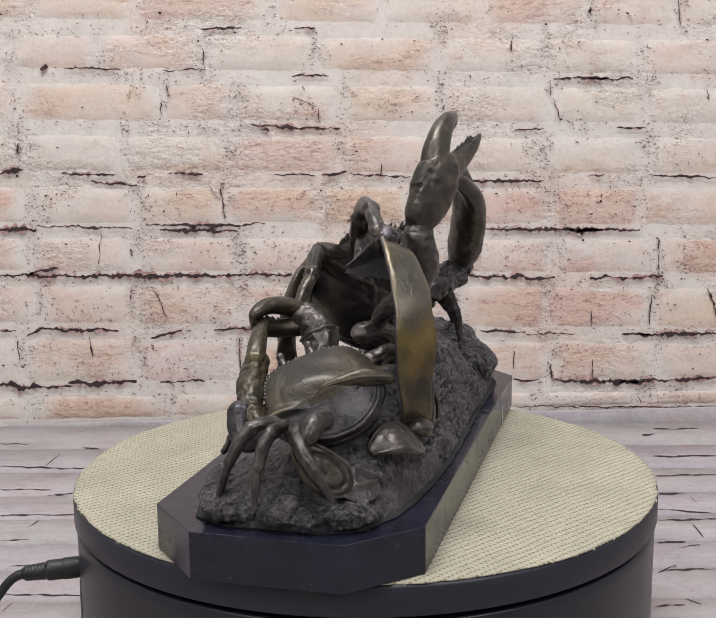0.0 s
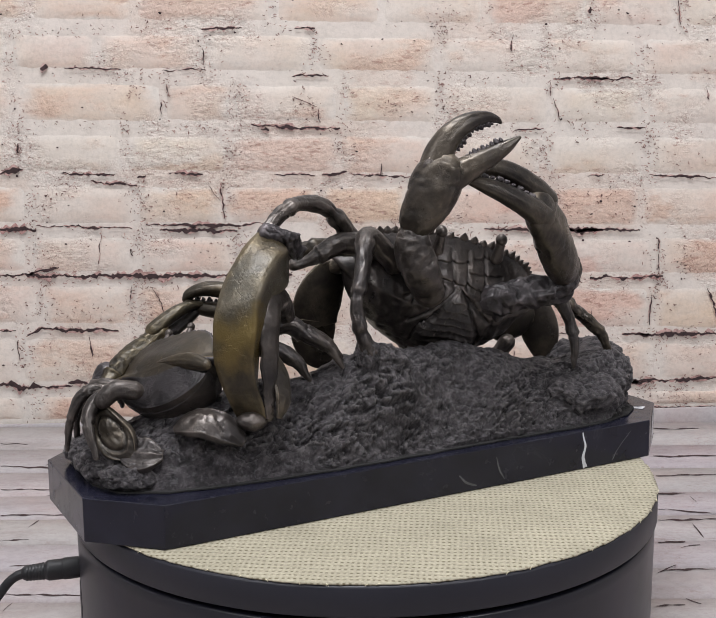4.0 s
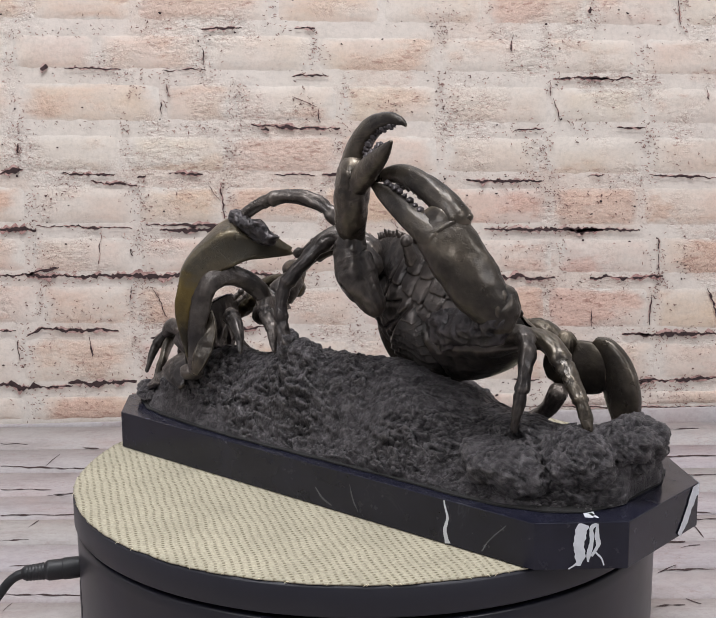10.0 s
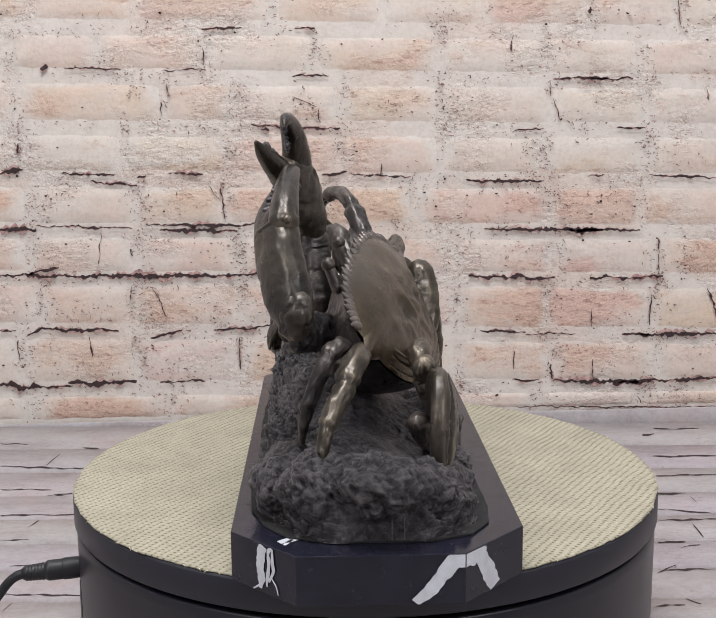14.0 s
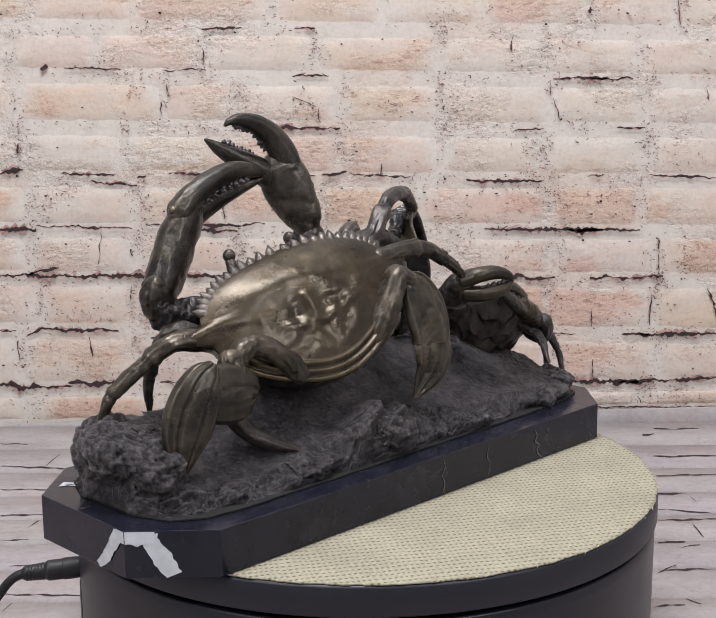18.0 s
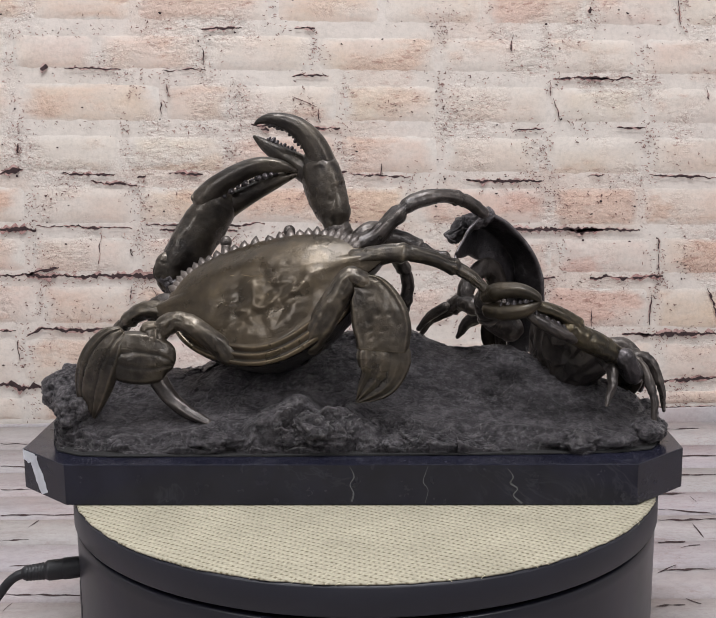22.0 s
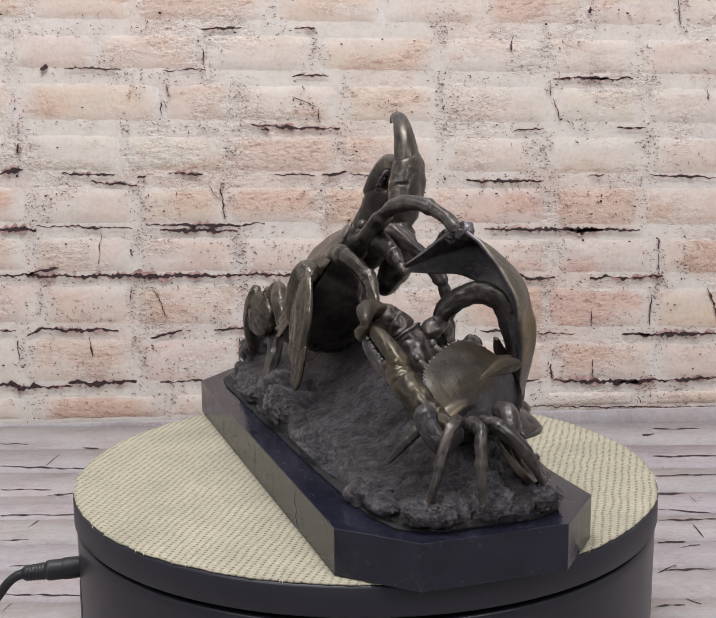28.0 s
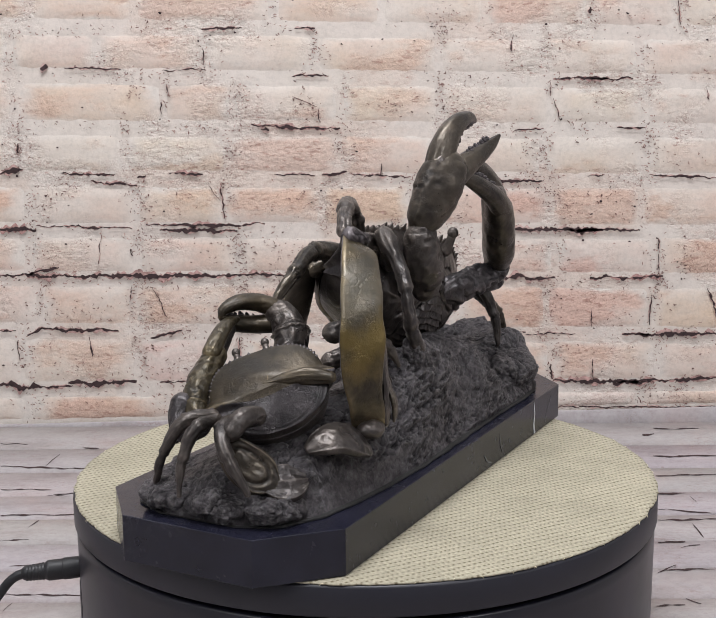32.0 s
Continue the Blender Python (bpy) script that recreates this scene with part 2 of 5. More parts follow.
def plank_material():
    m, nt, b = material("whitewashed_plank", 0.6)
    v = coords(nt, (1, 2.4, 1), "World")
    w = coords(nt, space="World")
    info = nt.nodes.new("ShaderNodeObjectInfo")
    col = ramp(nt, noise_tex(nt, v, 11, 7, 0.68), [(0.3, (0.29, 0.255, 0.255)), (0.46, (0.375, 0.345, 0.35)), (0.66, (0.42, 0.395, 0.40))])
    col = blend(nt, ramp(nt, noise_tex(nt, w, 9, 4), [(0.52, (0.0,)), (0.70, (0.5,))]), col, (0.41, 0.315, 0.30))
    col = blend(nt, 1.0, col, info.outputs["Color"], "MULTIPLY")
    streak = coords(nt, (1, 14, 1), "World")
    where = ramp(nt, noise_tex(nt, v, 6, 4), [(0.48, (0.0,)), (0.66, (1.0,))])
    grain = blend(nt, 1.0, hairlines(nt, streak, 7, 0.011, 0.75), ramp(nt, noise_tex(nt, streak, 26, 6, 0.65), [(0.28, (0.7,)), (0.34, (0.0,))]), "LIGHTEN")
    col = blend(nt, blend(nt, 1.0, grain, where, "MULTIPLY"), col, (0.22, 0.14, 0.14))
    scuffs = blend(nt, 1.0, hairlines(nt, v, 26, 0.012, 0.6), ramp(nt, noise_tex(nt, v, 120, 5, 0.65), [(0.33, (0.6,)), (0.39, (0.0,))]), "LIGHTEN")
    spots = ramp(nt, noise_tex(nt, w, 17, 4), [(0.5, (0.0,)), (0.62, (1.0,))])
    col = blend(nt, blend(nt, 1.0, scuffs, spots, "MULTIPLY"), col, (0.25, 0.17, 0.165))
    col = blend(nt, 0.9, col, ramp(nt, noise_tex(nt, w, 200, 5, 0.7), [(0.34, (0.85,)), (0.56, (1.0,))]), "MULTIPLY")
    nt.links.new(col, b.inputs["Base Color"])
    bump(nt, b, noise_tex(nt, v, 60, 5), 0.3, 0.003)
    return m


PLANK = plank_material()
STUDIO = plain("studio_wall_paint", (0.55, 0.55, 0.56), 0.9, vary=0.05, scale=5)

# ---- mesh helpers ----
def to_mesh(name, verts, faces, mat, smooth=True):
    me = bpy.data.meshes.new(name)
    me.from_pydata([tuple(v) for v in verts], [], faces)
    me.materials.append(mat)
    if smooth:
        me.polygons.foreach_set("use_smooth", [True] * len(me.polygons))
    me.update()
    return me


def part(name, data, parent, label=""):
    """Links a mesh as one part under a thing or a part."""
    ob = new(name, data)
    ob.parent = parent
    if label:
        ob["label"] = label
    return ob


def thing(name, label, category, data=None, **tags):
    return tagged(new(name, data), label, category, **tags)


def spline(pts, n):
    """A smooth curve through the rows of pts, n samples (Catmull-Rom)."""
    p = np.asarray(pts, float)
    k = len(p)
    ext = np.vstack([2 * p[0] - p[1], p, 2 * p[-1] - p[-2]])
    out = []
    for s in np.linspace(0, k - 1, n):
        i = min(int(s), k - 2)
        t = s - i
        a, b, c, d = ext[i:i + 4]
        out.append(0.5 * (2 * b + (c - a) * t + (2 * a - 5 * b + 4 * c - d) * t * t + (3 * b - a - 3 * c + d) * t ** 3))
    return np.array(out)


def tube(rows, side=(0, 1, 0), n=None, seg=14, power=2.0, rough=0.0, keel=0.0, cup=0.0, seed=0.0, joints=(), flute=(0, 0.0), crease=0.0):
    """A limb: rows of x, y, z, half-width along side, half-width across it. Rounded ends. power: squareness; keel: raised ridges along
    the sides; flute: a count and depth of ribs along the flat faces; cup: hollows one face (a leaf or shell); rough: hand-worked unevenness;
    crease: sharp tendon lines along it. Returns verts, faces."""
    rows = np.asarray(rows, float)
    n = n or max(8, 12 * len(rows))
    s = spline(rows, n)
    c, a, b = s[:, :3], np.maximum(s[:, 3], 2e-4), np.maximum(s[:, 4], 2e-4)
    for j in joints:
        u = np.linspace(0, 1, n) - j
        k = 1 + 0.15 * np.exp(-((u + 0.012) / 0.022) ** 2) - 0.17 * np.exp(-((u - 0.022) / 0.014) ** 2)
        a, b = a * k, b * k
    tan = np.gradient(c, axis=0)
    tan /= np.linalg.norm(tan, axis=1)[:, None] + 1e-12
    sd = np.tile(np.asarray(side, float), (n, 1))
    sd -= tan * (sd * tan).sum(1)[:, None]
    sd /= np.linalg.norm(sd, axis=1)[:, None] + 1e-12
    up = np.cross(tan, sd)
    caps = ((0.0, -0.9), (0.55, -0.7), (0.85, -0.35))
    rings = [(c[0] + tan[0] * d * min(a[0], b[0]), a[0] * f, b[0] * f, sd[0], up[0]) for f, d in caps]
    rings += [(c[i], a[i], b[i], sd[i], up[i]) for i in range(n)]
    rings += [(c[-1] - tan[-1] * d * min(a[-1], b[-1]), a[-1] * f, b[-1] * f, sd[-1], up[-1]) for f, d in reversed(caps)]
    verts, faces = [], []
    run = np.concatenate([[0], np.cumsum(np.linalg.norm(np.diff(c, axis=0), axis=1))])
    run = np.concatenate([[0, 0, 0], run, [run[-1]] * 3])
    for i, ring in enumerate(rings):
        cc, ra, rb, e1, e2 = ring
        for j in range(seg):
            th = 2 * math.pi * j / seg
            x = math.copysign(abs(math.cos(th)) ** (2 / power), math.cos(th))
            y = math.copysign(abs(math.sin(th)) ** (2 / power), math.sin(th))
            k = 1 + keel * math.cos(4 * th) ** 3
            fl = 1 + flute[1] * math.cos(flute[0] * math.pi * x) if flute[0] else 1.0
            q = cc + e1 * (ra * x * k) + e2 * (rb * y * k * fl - cup * ra * (1 - x * x))
            if crease:
                f = noise.noise(Vector((math.cos(th) * 1.5 + seed, math.sin(th) * 1.5, run[i] * 38 + cc[0] * 22)))
                g = noise.noise(Vector((math.cos(th) * 2.8, math.sin(th) * 2.8 + seed, run[i] * 60 + cc[1] * 30)))
                q = q + (e1 * (ra * x) + e2 * (rb * y)) * crease * (0.55 * f - math.exp(-(f / 0.07) ** 2) - 0.5 * math.exp(-(g / 0.06) ** 2))
            if rough:
                q = q + np.array(noise.noise_vector(Vector(q * 90) + Vector((seed, 0, 0)))) * rough + np.array(noise.noise_vector(Vector(q * 260))) * rough * 0.45
            verts.append(q)
    m = len(rings)
    for i in range(m - 1):
        for j in range(seg):
            j2 = (j + 1) % seg
            faces.append((i * seg + j, i * seg + j2, (i + 1) * seg + j2, (i + 1) * seg + j))
    faces.append(tuple(range(seg))[::-1])
    faces.append(tuple((m - 1) * seg + j for j in range(seg)))
    return verts, faces


def leaf(rows, normal, dome, thick, relief=None, rim=0.0, n=56, m=36, rough=0.0008):
    """A broad sculpted plate: rows of x, y, z and half-width along its middle, domed towards normal. relief(s, x) raises or cuts the domed face."""
    rows = np.asarray(rows, float)
    s = spline(rows, n)
    c, w = s[:, :3], np.maximum(s[:, 3], 3e-4)
    tan = np.gradient(c, axis=0)
    tan /= np.linalg.norm(tan, axis=1)[:, None]
    nor = np.tile(np.asarray(normal, float), (n, 1))
    nor -= tan * (nor * tan).sum(1)[:, None]
    nor /= np.linalg.norm(nor, axis=1)[:, None]
    sd = np.cross(tan, nor)
    top, low = [], []
    for i in range(n):
        u = i / (n - 1)
        k = w[i] / w.max()
        for j in range(m + 1):
            x = math.sin(math.pi * (j / m - 0.5))
            lip = (1 - x * x) ** 0.5
            h = dome * k ** 0.6 * lip + rim * math.exp(-((abs(x) - 0.86) / 0.08) ** 2) * min(1, 6 * (1 - u) + 0.2, 8 * u + 0.2)
            p = c[i] + sd[i] * w[i] * x
            if relief:
                h += relief(u, x) * min(1, 4 * lip)
            h += rough * noise.noise(Vector(p * 110)) * lip + 0.6 * rough * (0.5 - 2 * abs(noise.noise(Vector(p * 190)))) * lip
            top.append(p + nor[i] * h)
            low.append(p - nor[i] * thick * lip * k ** 0.6)
    off, faces = len(top), []
    for i in range(n - 1):
        for j in range(m):
            q = (i * (m + 1) + j, i * (m + 1) + j + 1, (i + 1) * (m + 1) + j + 1, (i + 1) * (m + 1) + j)
            faces += [q, tuple(off + a for a in q[::-1])]
    for i in (0, n - 1):
        for j in range(m):
            q = (i * (m + 1) + j, i * (m + 1) + j + 1)
            faces.append((q[0], q[1], off + q[1], off + q[0]) if i else (q[1], q[0], off + q[0], off + q[1]))
    return top + low, faces


def join(pieces):
    verts, faces = [], []
    for v, f in pieces:
        k = len(verts)
        verts += list(v)
        faces += [tuple(i + k for i in q) for q in f]
    return verts, faces


def blob(centre, r, seg=16, rings=10, axes=None, rough=0.0):
    """An ellipsoid with radii r, along the rows of axes."""
    ax = np.eye(3) if axes is None else np.asarray(axes, float)
    verts, faces = [], []
    for i in range(rings + 1):
        ph = math.pi * (i + 0.001) / (rings + 0.002)
        for j in range(seg):
            th = 2 * math.pi * j / seg
            d = np.array([math.sin(ph) * math.cos(th) * r[0], math.sin(ph) * math.sin(th) * r[1], math.cos(ph) * r[2]])
            q = np.asarray(centre) + d @ ax
            if rough:
                v = Vector(q)
                cell = noise.voronoi(v * 120)[0]
                dent = 1.1 * noise.noise(v * 38) + 0.9 * noise.fractal(v * 75, 0.7, 2.2, 4) + 0.25 * min(1.0, (cell[1] - cell[0]) * 1.6) - 0.1
                q = q + d @ ax / (np.linalg.norm(d) + 1e-9) * dent * rough
            verts.append(q)
    for i in range(rings):
        for j in range(seg):
            j2 = (j + 1) % seg
            faces.append((i * seg + j, (i + 1) * seg + j, (i + 1) * seg + j2, i * seg + j2))
    return verts, faces


def lathe(profile, seg=128):
    """Rows of radius, z turned about the z axis; closed at both ends."""
    verts, faces = [], []
    for r, z in profile:
        verts += [(r * math.cos(2 * math.pi * j / seg), r * math.sin(2 * math.pi * j / seg), z) for j in range(seg)]
    for i in range(len(profile) - 1):
        for j in range(seg):
            j2 = (j + 1) % seg
            faces.append((i * seg + j, i * seg + j2, (i + 1) * seg + j2, (i + 1) * seg + j))
    faces.append(tuple(range(seg))[::-1])
    faces.append(tuple((len(profile) - 1) * seg + j for j in range(seg)))
    return verts, faces


def box(x0, x1, y0, y1, z0, z1, bev=0.0):
    bm = bmesh.new()
    bmesh.ops.create_cube(bm, size=1)
    bmesh.ops.scale(bm, vec=(x1 - x0, y1 - y0, z1 - z0), verts=bm.verts)
    bmesh.ops.translate(bm, vec=((x0 + x1) / 2, (y0 + y1) / 2, (z0 + z1) / 2), verts=bm.verts)
    if bev:
        bmesh.ops.bevel(bm, geom=bm.edges[:], offset=bev, segments=2, affect="EDGES", profile=0.5)
    return bm


def bm_mesh(name, bm, mat, smooth=False):
    me = bpy.data.meshes.new(name)
    bm.to_mesh(me)
    bm.free()
    me.materials.append(mat)
    if smooth:
        me.polygons.foreach_set("use_smooth", [True] * len(me.polygons))
    return me

# ---- studio: room, printed brick backdrop, plank floor ----
FLOOR_Z, WALL_Y = -0.122, 0.552


def wall_at(u, v):
    """Place on the wall, x and z, of a sighting from the tripod: u across and v down, in 1/2490 of the viewing distance."""
    r = math.radians(ROLL)
    a, b = (u - 784) / 2490.0, (676.5 - v) / 2490.0
    a, b = a * math.cos(r) - b * math.sin(r), a * math.sin(r) + b * math.cos(r)
    p = math.radians(PITCH)
    fwd, up = math.cos(p) + b * math.sin(p), b * math.cos(p) - math.sin(p)
    k = (WALL_Y - EYE[1]) / fwd
    return EYE[0] + k * a - (WALL_Y - EYE[1]) * math.tan(math.radians(YAW)), EYE[2] + k * up


def floor_at(u, v):
    """Place on the boards of a sighting from the tripod."""
    x, z = wall_at(u, v)
    k = (EYE[2] - FLOOR_Z - 0.0004) / (EYE[2] - z)
    return EYE[0] + (x - EYE[0]) * k, EYE[1] + (WALL_Y - EYE[1]) * k, FLOOR_Z + 0.0004


def room():
    for name, dims, mat in (("wall_north", (-1.7, 1.7, 0.62, 0.72, -0.9, 2.2), STUDIO), ("wall_south", (-1.7, 1.7, -2.4, -2.3, -0.9, 2.2), STUDIO),
                            ("wall_west", (-1.8, -1.7, -2.4, 0.72, -0.9, 2.2), STUDIO), ("wall_east", (1.7, 1.8, -2.4, 0.72, -0.9, 2.2), STUDIO),
                            ("ceiling", (-1.8, 1.8, -2.4, 0.72, 2.2, 2.3), STUDIO), ("floor", (-1.8, 1.8, -2.4, 0.72, -0.95, -0.9), STUDIO)):
        tagged(new(name, bm_mesh(name, box(*dims), mat)), "plain light grey painted studio " + name.split("_")[0], name.split("_")[0], kind="structure")
    top = thing("table", "work table under the whitewashed planks", "table")
    part("table_slab", bm_mesh("table_slab", box(-1.5, 1.5, -0.62, 0.60, FLOOR_Z - 0.06, FLOOR_Z - 0.019), STUDIO), top)
    for x in (-1.4, 1.4):
        for y in (-0.55, 0.54):
            part("leg", bm_mesh("leg", box(x - 0.03, x + 0.03, y - 0.03, y + 0.03, -0.9, FLOOR_Z - 0.06), STUDIO), top)


room()

# ---- turntable ----
def turntable():
    body = thing("turntable", "black plastic motorised display turntable on whitewashed planks", "turntable")
    part("housing", to_mesh("housing", *lathe([(0.02, FLOOR_Z + 0.001), (0.192, FLOOR_Z + 0.001), (0.1975, FLOOR_Z + 0.004), (0.1982, -0.09), (0.1988, -0.03),
                                               (0.1986, -0.0244), (0.1980, -0.0234), (0.1965, -0.0231), (0.1900, -0.0230), (0.1895, -0.0206), (0.02, -0.0205)], 160), PLASTIC), body)
    rim = part("turning_disc", to_mesh("turning_disc", *lathe([(0.02, -0.0203), (0.1975, -0.0203), (0.1998, -0.0196), (0.2003, -0.0185), (0.2003, -0.003), (0.1994, -0.0016),
                                                (0.02, -0.0015)], 160), PLASTIC_SATIN), body, "black plastic turning disc with a rounded rim")
    # shallow moulded rib beside the socket
    a = math.radians(197)
    c = np.array([0.1978 * math.cos(a), 0.1978 * math.sin(a), 0.0])
    part("moulded_rib", to_mesh("moulded_rib", *tube([(c[0], c[1], -0.058, 0.0035, 0.0012), (c[0], c[1], -0.064, 0.0055, 0.0014), (c[0], c[1], -0.090, 0.0058, 0.0014), (c[0], c[1], -0.118, 0.0058, 0.0014)], (-math.sin(a), math.cos(a), 0), n=24, seg=16), PLASTIC), body)
    return body, rim


TURNTABLE, DISC = turntable()


def burlap():
    """A round cut of burlap with an uneven, slightly frayed edge."""
    seg, verts, faces = 420, [], []
    rad = []
    for j in range(seg):
        th = 2 * math.pi * j / seg
        d = Vector((math.cos(th), math.sin(th), 0))
        rad.append(0.1995 + 0.0012 * noise.noise(d * 3.1) + 0.0010 * noise.noise(d * 14) + 0.0006 * noise.noise(d * 55))
    for f, z in ((0.0, 0.0), (0.5, 0.0), (0.9, 0.0), (0.985, 0.0), (1.0, -0.0003), (1.0, -0.0012), (0.5, -0.0013)):
        for j in range(seg):
            th = 2 * math.pi * j / seg
            verts.append((rad[j] * f * math.cos(th), rad[j] * f * math.sin(th), z))
    for i in range(6):
        for j in range(seg):
            j2 = (j + 1) % seg
            faces.append((i * seg + j, (i + 1) * seg + j, (i + 1) * seg + j2, i * seg + j2))
    cloth = thing("burlap_cover", "round cut of beige woven burlap on the disc", "cloth", to_mesh("burlap_cover", verts, faces, BURLAP))
    rng = random.Random(4)
    pieces = []
    for k in range(70):
        th = rng.uniform(0, 2 * math.pi)
        r = rad[int(th / (2 * math.pi) * seg) % seg]
        ln, bend = rng.uniform(0.0006, 0.0020), rng.uniform(-0.012, 0.012)
        a = np.array([r * math.cos(th), r * math.sin(th), -0.0004])
        e = np.array([(r + ln * 0.4) * math.cos(th + bend), (r + ln * 0.4) * math.sin(th + bend), -0.0004 - ln * 0.6])
        pieces.append(tube([(*a, 0.00022, 0.00022), (*((a + e) / 2 + (0, 0, 0.0003)), 0.0002, 0.0002), (*e, 0.00012, 0.00012)], (0, 0, 1), n=4, seg=4))
    tagged(part("frayed_threads", to_mesh("frayed_threads", *join(pieces), THREAD), cloth, "pale loose threads at the cut edge"), kind="stuff")
    return cloth


CLOTH = burlap()


def power_cable():
    """Barrel plug with a ribbed strain relief in the housing's side, its cable running off along the planks."""
    cable = thing("power_cable", "black rubber power cable plugged into the turntable", "cable")
    a, b = np.array([-0.1940, -0.043, -0.0545]), np.array([-0.232, -0.050, -0.0565])
    d = (b - a) / np.linalg.norm(b - a)
    rows = [(*(a + d * s), r, r) for s, r in ((-0.004, 0.0066), (0.001, 0.0072), (0.010, 0.0073), (0.0105, 0.0069), (0.0195, 0.0069), (0.0215, 0.0062), (0.0222, 0.0058))]
    plug = part("plug", to_mesh("plug", *tube(rows, (0, 0, 1), n=30, seg=20), RUBBER), cable)
    for k in range(6):
        c = a + d * (0.0232 + 0.0021 * k)
        r = 0.0058 - 0.0001 * k
        part("relief_rib", to_mesh("relief_rib", *tube([(*c, r, r), (*(c + d * 0.0009), r, r)], (0, 0, 1), n=4, seg=16), RUBBER), plug)
    s = a + d * 0.022
    e = a + d * 0.036
    run = [(*s, 0.0035, 0.0035), (*e, 0.0034, 0.0034), (e[0] - 0.010, e[1] - 0.002, e[2] - 0.005, 0.0032, 0.0032), (e[0] - 0.030, e[1] - 0.006, -0.083, 0.0032, 0.0032),
           (e[0] - 0.085, e[1] - 0.01, FLOOR_Z + 0.0034, 0.0032, 0.0032), (e[0] - 0.25, e[1] + 0.02, FLOOR_Z + 0.0034, 0.0032, 0.0032), (-0.9, 0.05, FLOOR_Z + 0.0034, 0.0032, 0.0032)]
    part("cord", to_mesh("cord", *tube(run, (0, 0, 1), n=60, seg=12), RUBBER), cable)


power_cable()

# ---- bronze sculpture of two crabs on a marble base ----
SCULPTURE = thing("crab_sculpture", "dark bronze sculpture of two crabs on a marble base", "sculpture")
BX, BY, HX, HY, CHX, CHY, BASE_TOP = 0.0085, -0.0003, 0.2194, 0.0786, 0.0373, 0.0358, 0.0272
CORNERS = [(HX - CHX, -HY), (HX, -HY + CHY), (HX, HY - CHY), (HX - CHX, HY), (-HX + CHX, HY), (-HX, HY - CHY), (-HX, -HY + CHY), (-HX + CHX, -HY)]
CORNERS = [Vector((BX + a, BY + b, 0)) for a, b in CORNERS]


def marble_base():
    bm = bmesh.new()
    lower = [bm.verts.new((c.x, c.y, 0.0004)) for c in CORNERS]
    upper = [bm.verts.new((c.x, c.y, BASE_TOP)) for c in CORNERS]
    bm.faces.new(lower[::-1])
    bm.faces.new(upper)
    for i in range(8):
        bm.faces.new((lower[i], lower[(i + 1) % 8], upper[(i + 1) % 8], upper[i]))
    bmesh.ops.bevel(bm, geom=[e for e in bm.edges], offset=0.0005, segments=2, affect="EDGES", profile=0.5)
    return part("marble_base", bm_mesh("marble_base", bm, MARBLE), SCULPTURE, "polished black marble base with clipped corners and white veins")


BASE = marble_base()


def vein(side, rows, mat, name="vein", seed=0):
    """A calcite vein on the base's side number side: rows of distance along it (0 to 1), height (0 to 1) and half-width in metres."""
    a, b = CORNERS[side], CORNERS[(side + 1) % 8]
    along = (b - a).normalized()
    out = Vector((along.y, -along.x, 0))
    s = spline(rows, 20 * len(rows))
    verts, faces = [], []
    for i, (u, h, w) in enumerate(s):
        wob = noise.noise(Vector((u * 12, h * 4, seed))) * 0.0008
        nxt = s[min(i + 1, len(s) - 1)] - s[max(i - 1, 0)]
        t = Vector((nxt[0] * (b - a).length, nxt[1] * BASE_TOP, 0)).normalized()
        w = max(0.0001, w * (0.95 + 0.3 * noise.noise(Vector((u * 12, h * 9, seed + 5)))))
        for sgn in (-1, 1):
            p = a + along * min((b - a).length - 0.0001, max(0.0001, u * (b - a).length - t.y * sgn * w + wob))
            z = min(BASE_TOP - 0.0002, max(0.0008, h * BASE_TOP + t.x * sgn * w))
            lift = 0.0002 + 0.00006 * (seed % 9)
            verts.append((p.x + out.x * lift, p.y + out.y * lift, z))
    for i in range(len(s) - 1):
        faces.append((2 * i, 2 * i + 1, 2 * i + 3, 2 * i + 2))
    return part(name, to_mesh(name, verts, faces, mat, False), BASE)


def top_vein(rows, mat):
    s = spline(rows, 8 * len(rows))
    verts, faces = [], []
    for i, (x, y, w) in enumerate(s):
        d = s[min(i + 1, len(s) - 1)] - s[max(i - 1, 0)]
        t = Vector((d[0], d[1], 0)).normalized()
        for sgn in (-1, 1):
            verts.append((x - t.y * sgn * w, y + t.x * sgn * w, BASE_TOP + 0.0003))
    faces = [(2 * i, 2 * i + 2, 2 * i + 3, 2 * i + 1) for i in range(len(s) - 1)]
    part("vein", to_mesh("vein", verts, faces, mat, False), BASE)


# Front side 7, clipped corner 0, end 1, clipped corner 2, back 3.
vein(7, [(0.832, 0.98, 0.0006), (0.838, 0.6, 0.0009), (0.834, 0.3, 0.0014), (0.84, 0.04, 0.0018)], VEIN, seed=1)
vein(7, [(0.55, 0.45, 0.0005), (0.565, 0.25, 0.0009), (0.59, 0.12, 0.0005)], VEIN_FAINT, seed=2)
vein(7, [(0.63, 0.75, 0.0003), (0.64, 0.4, 0.0006), (0.65, 0.15, 0.0004)], VEIN_FAINT, seed=3)
vein(7, [(0.905, 0.1, 0.0004), (0.92, 0.4, 0.0004), (0.95, 0.8, 0.0003)], VEIN_FAINT, seed=4)
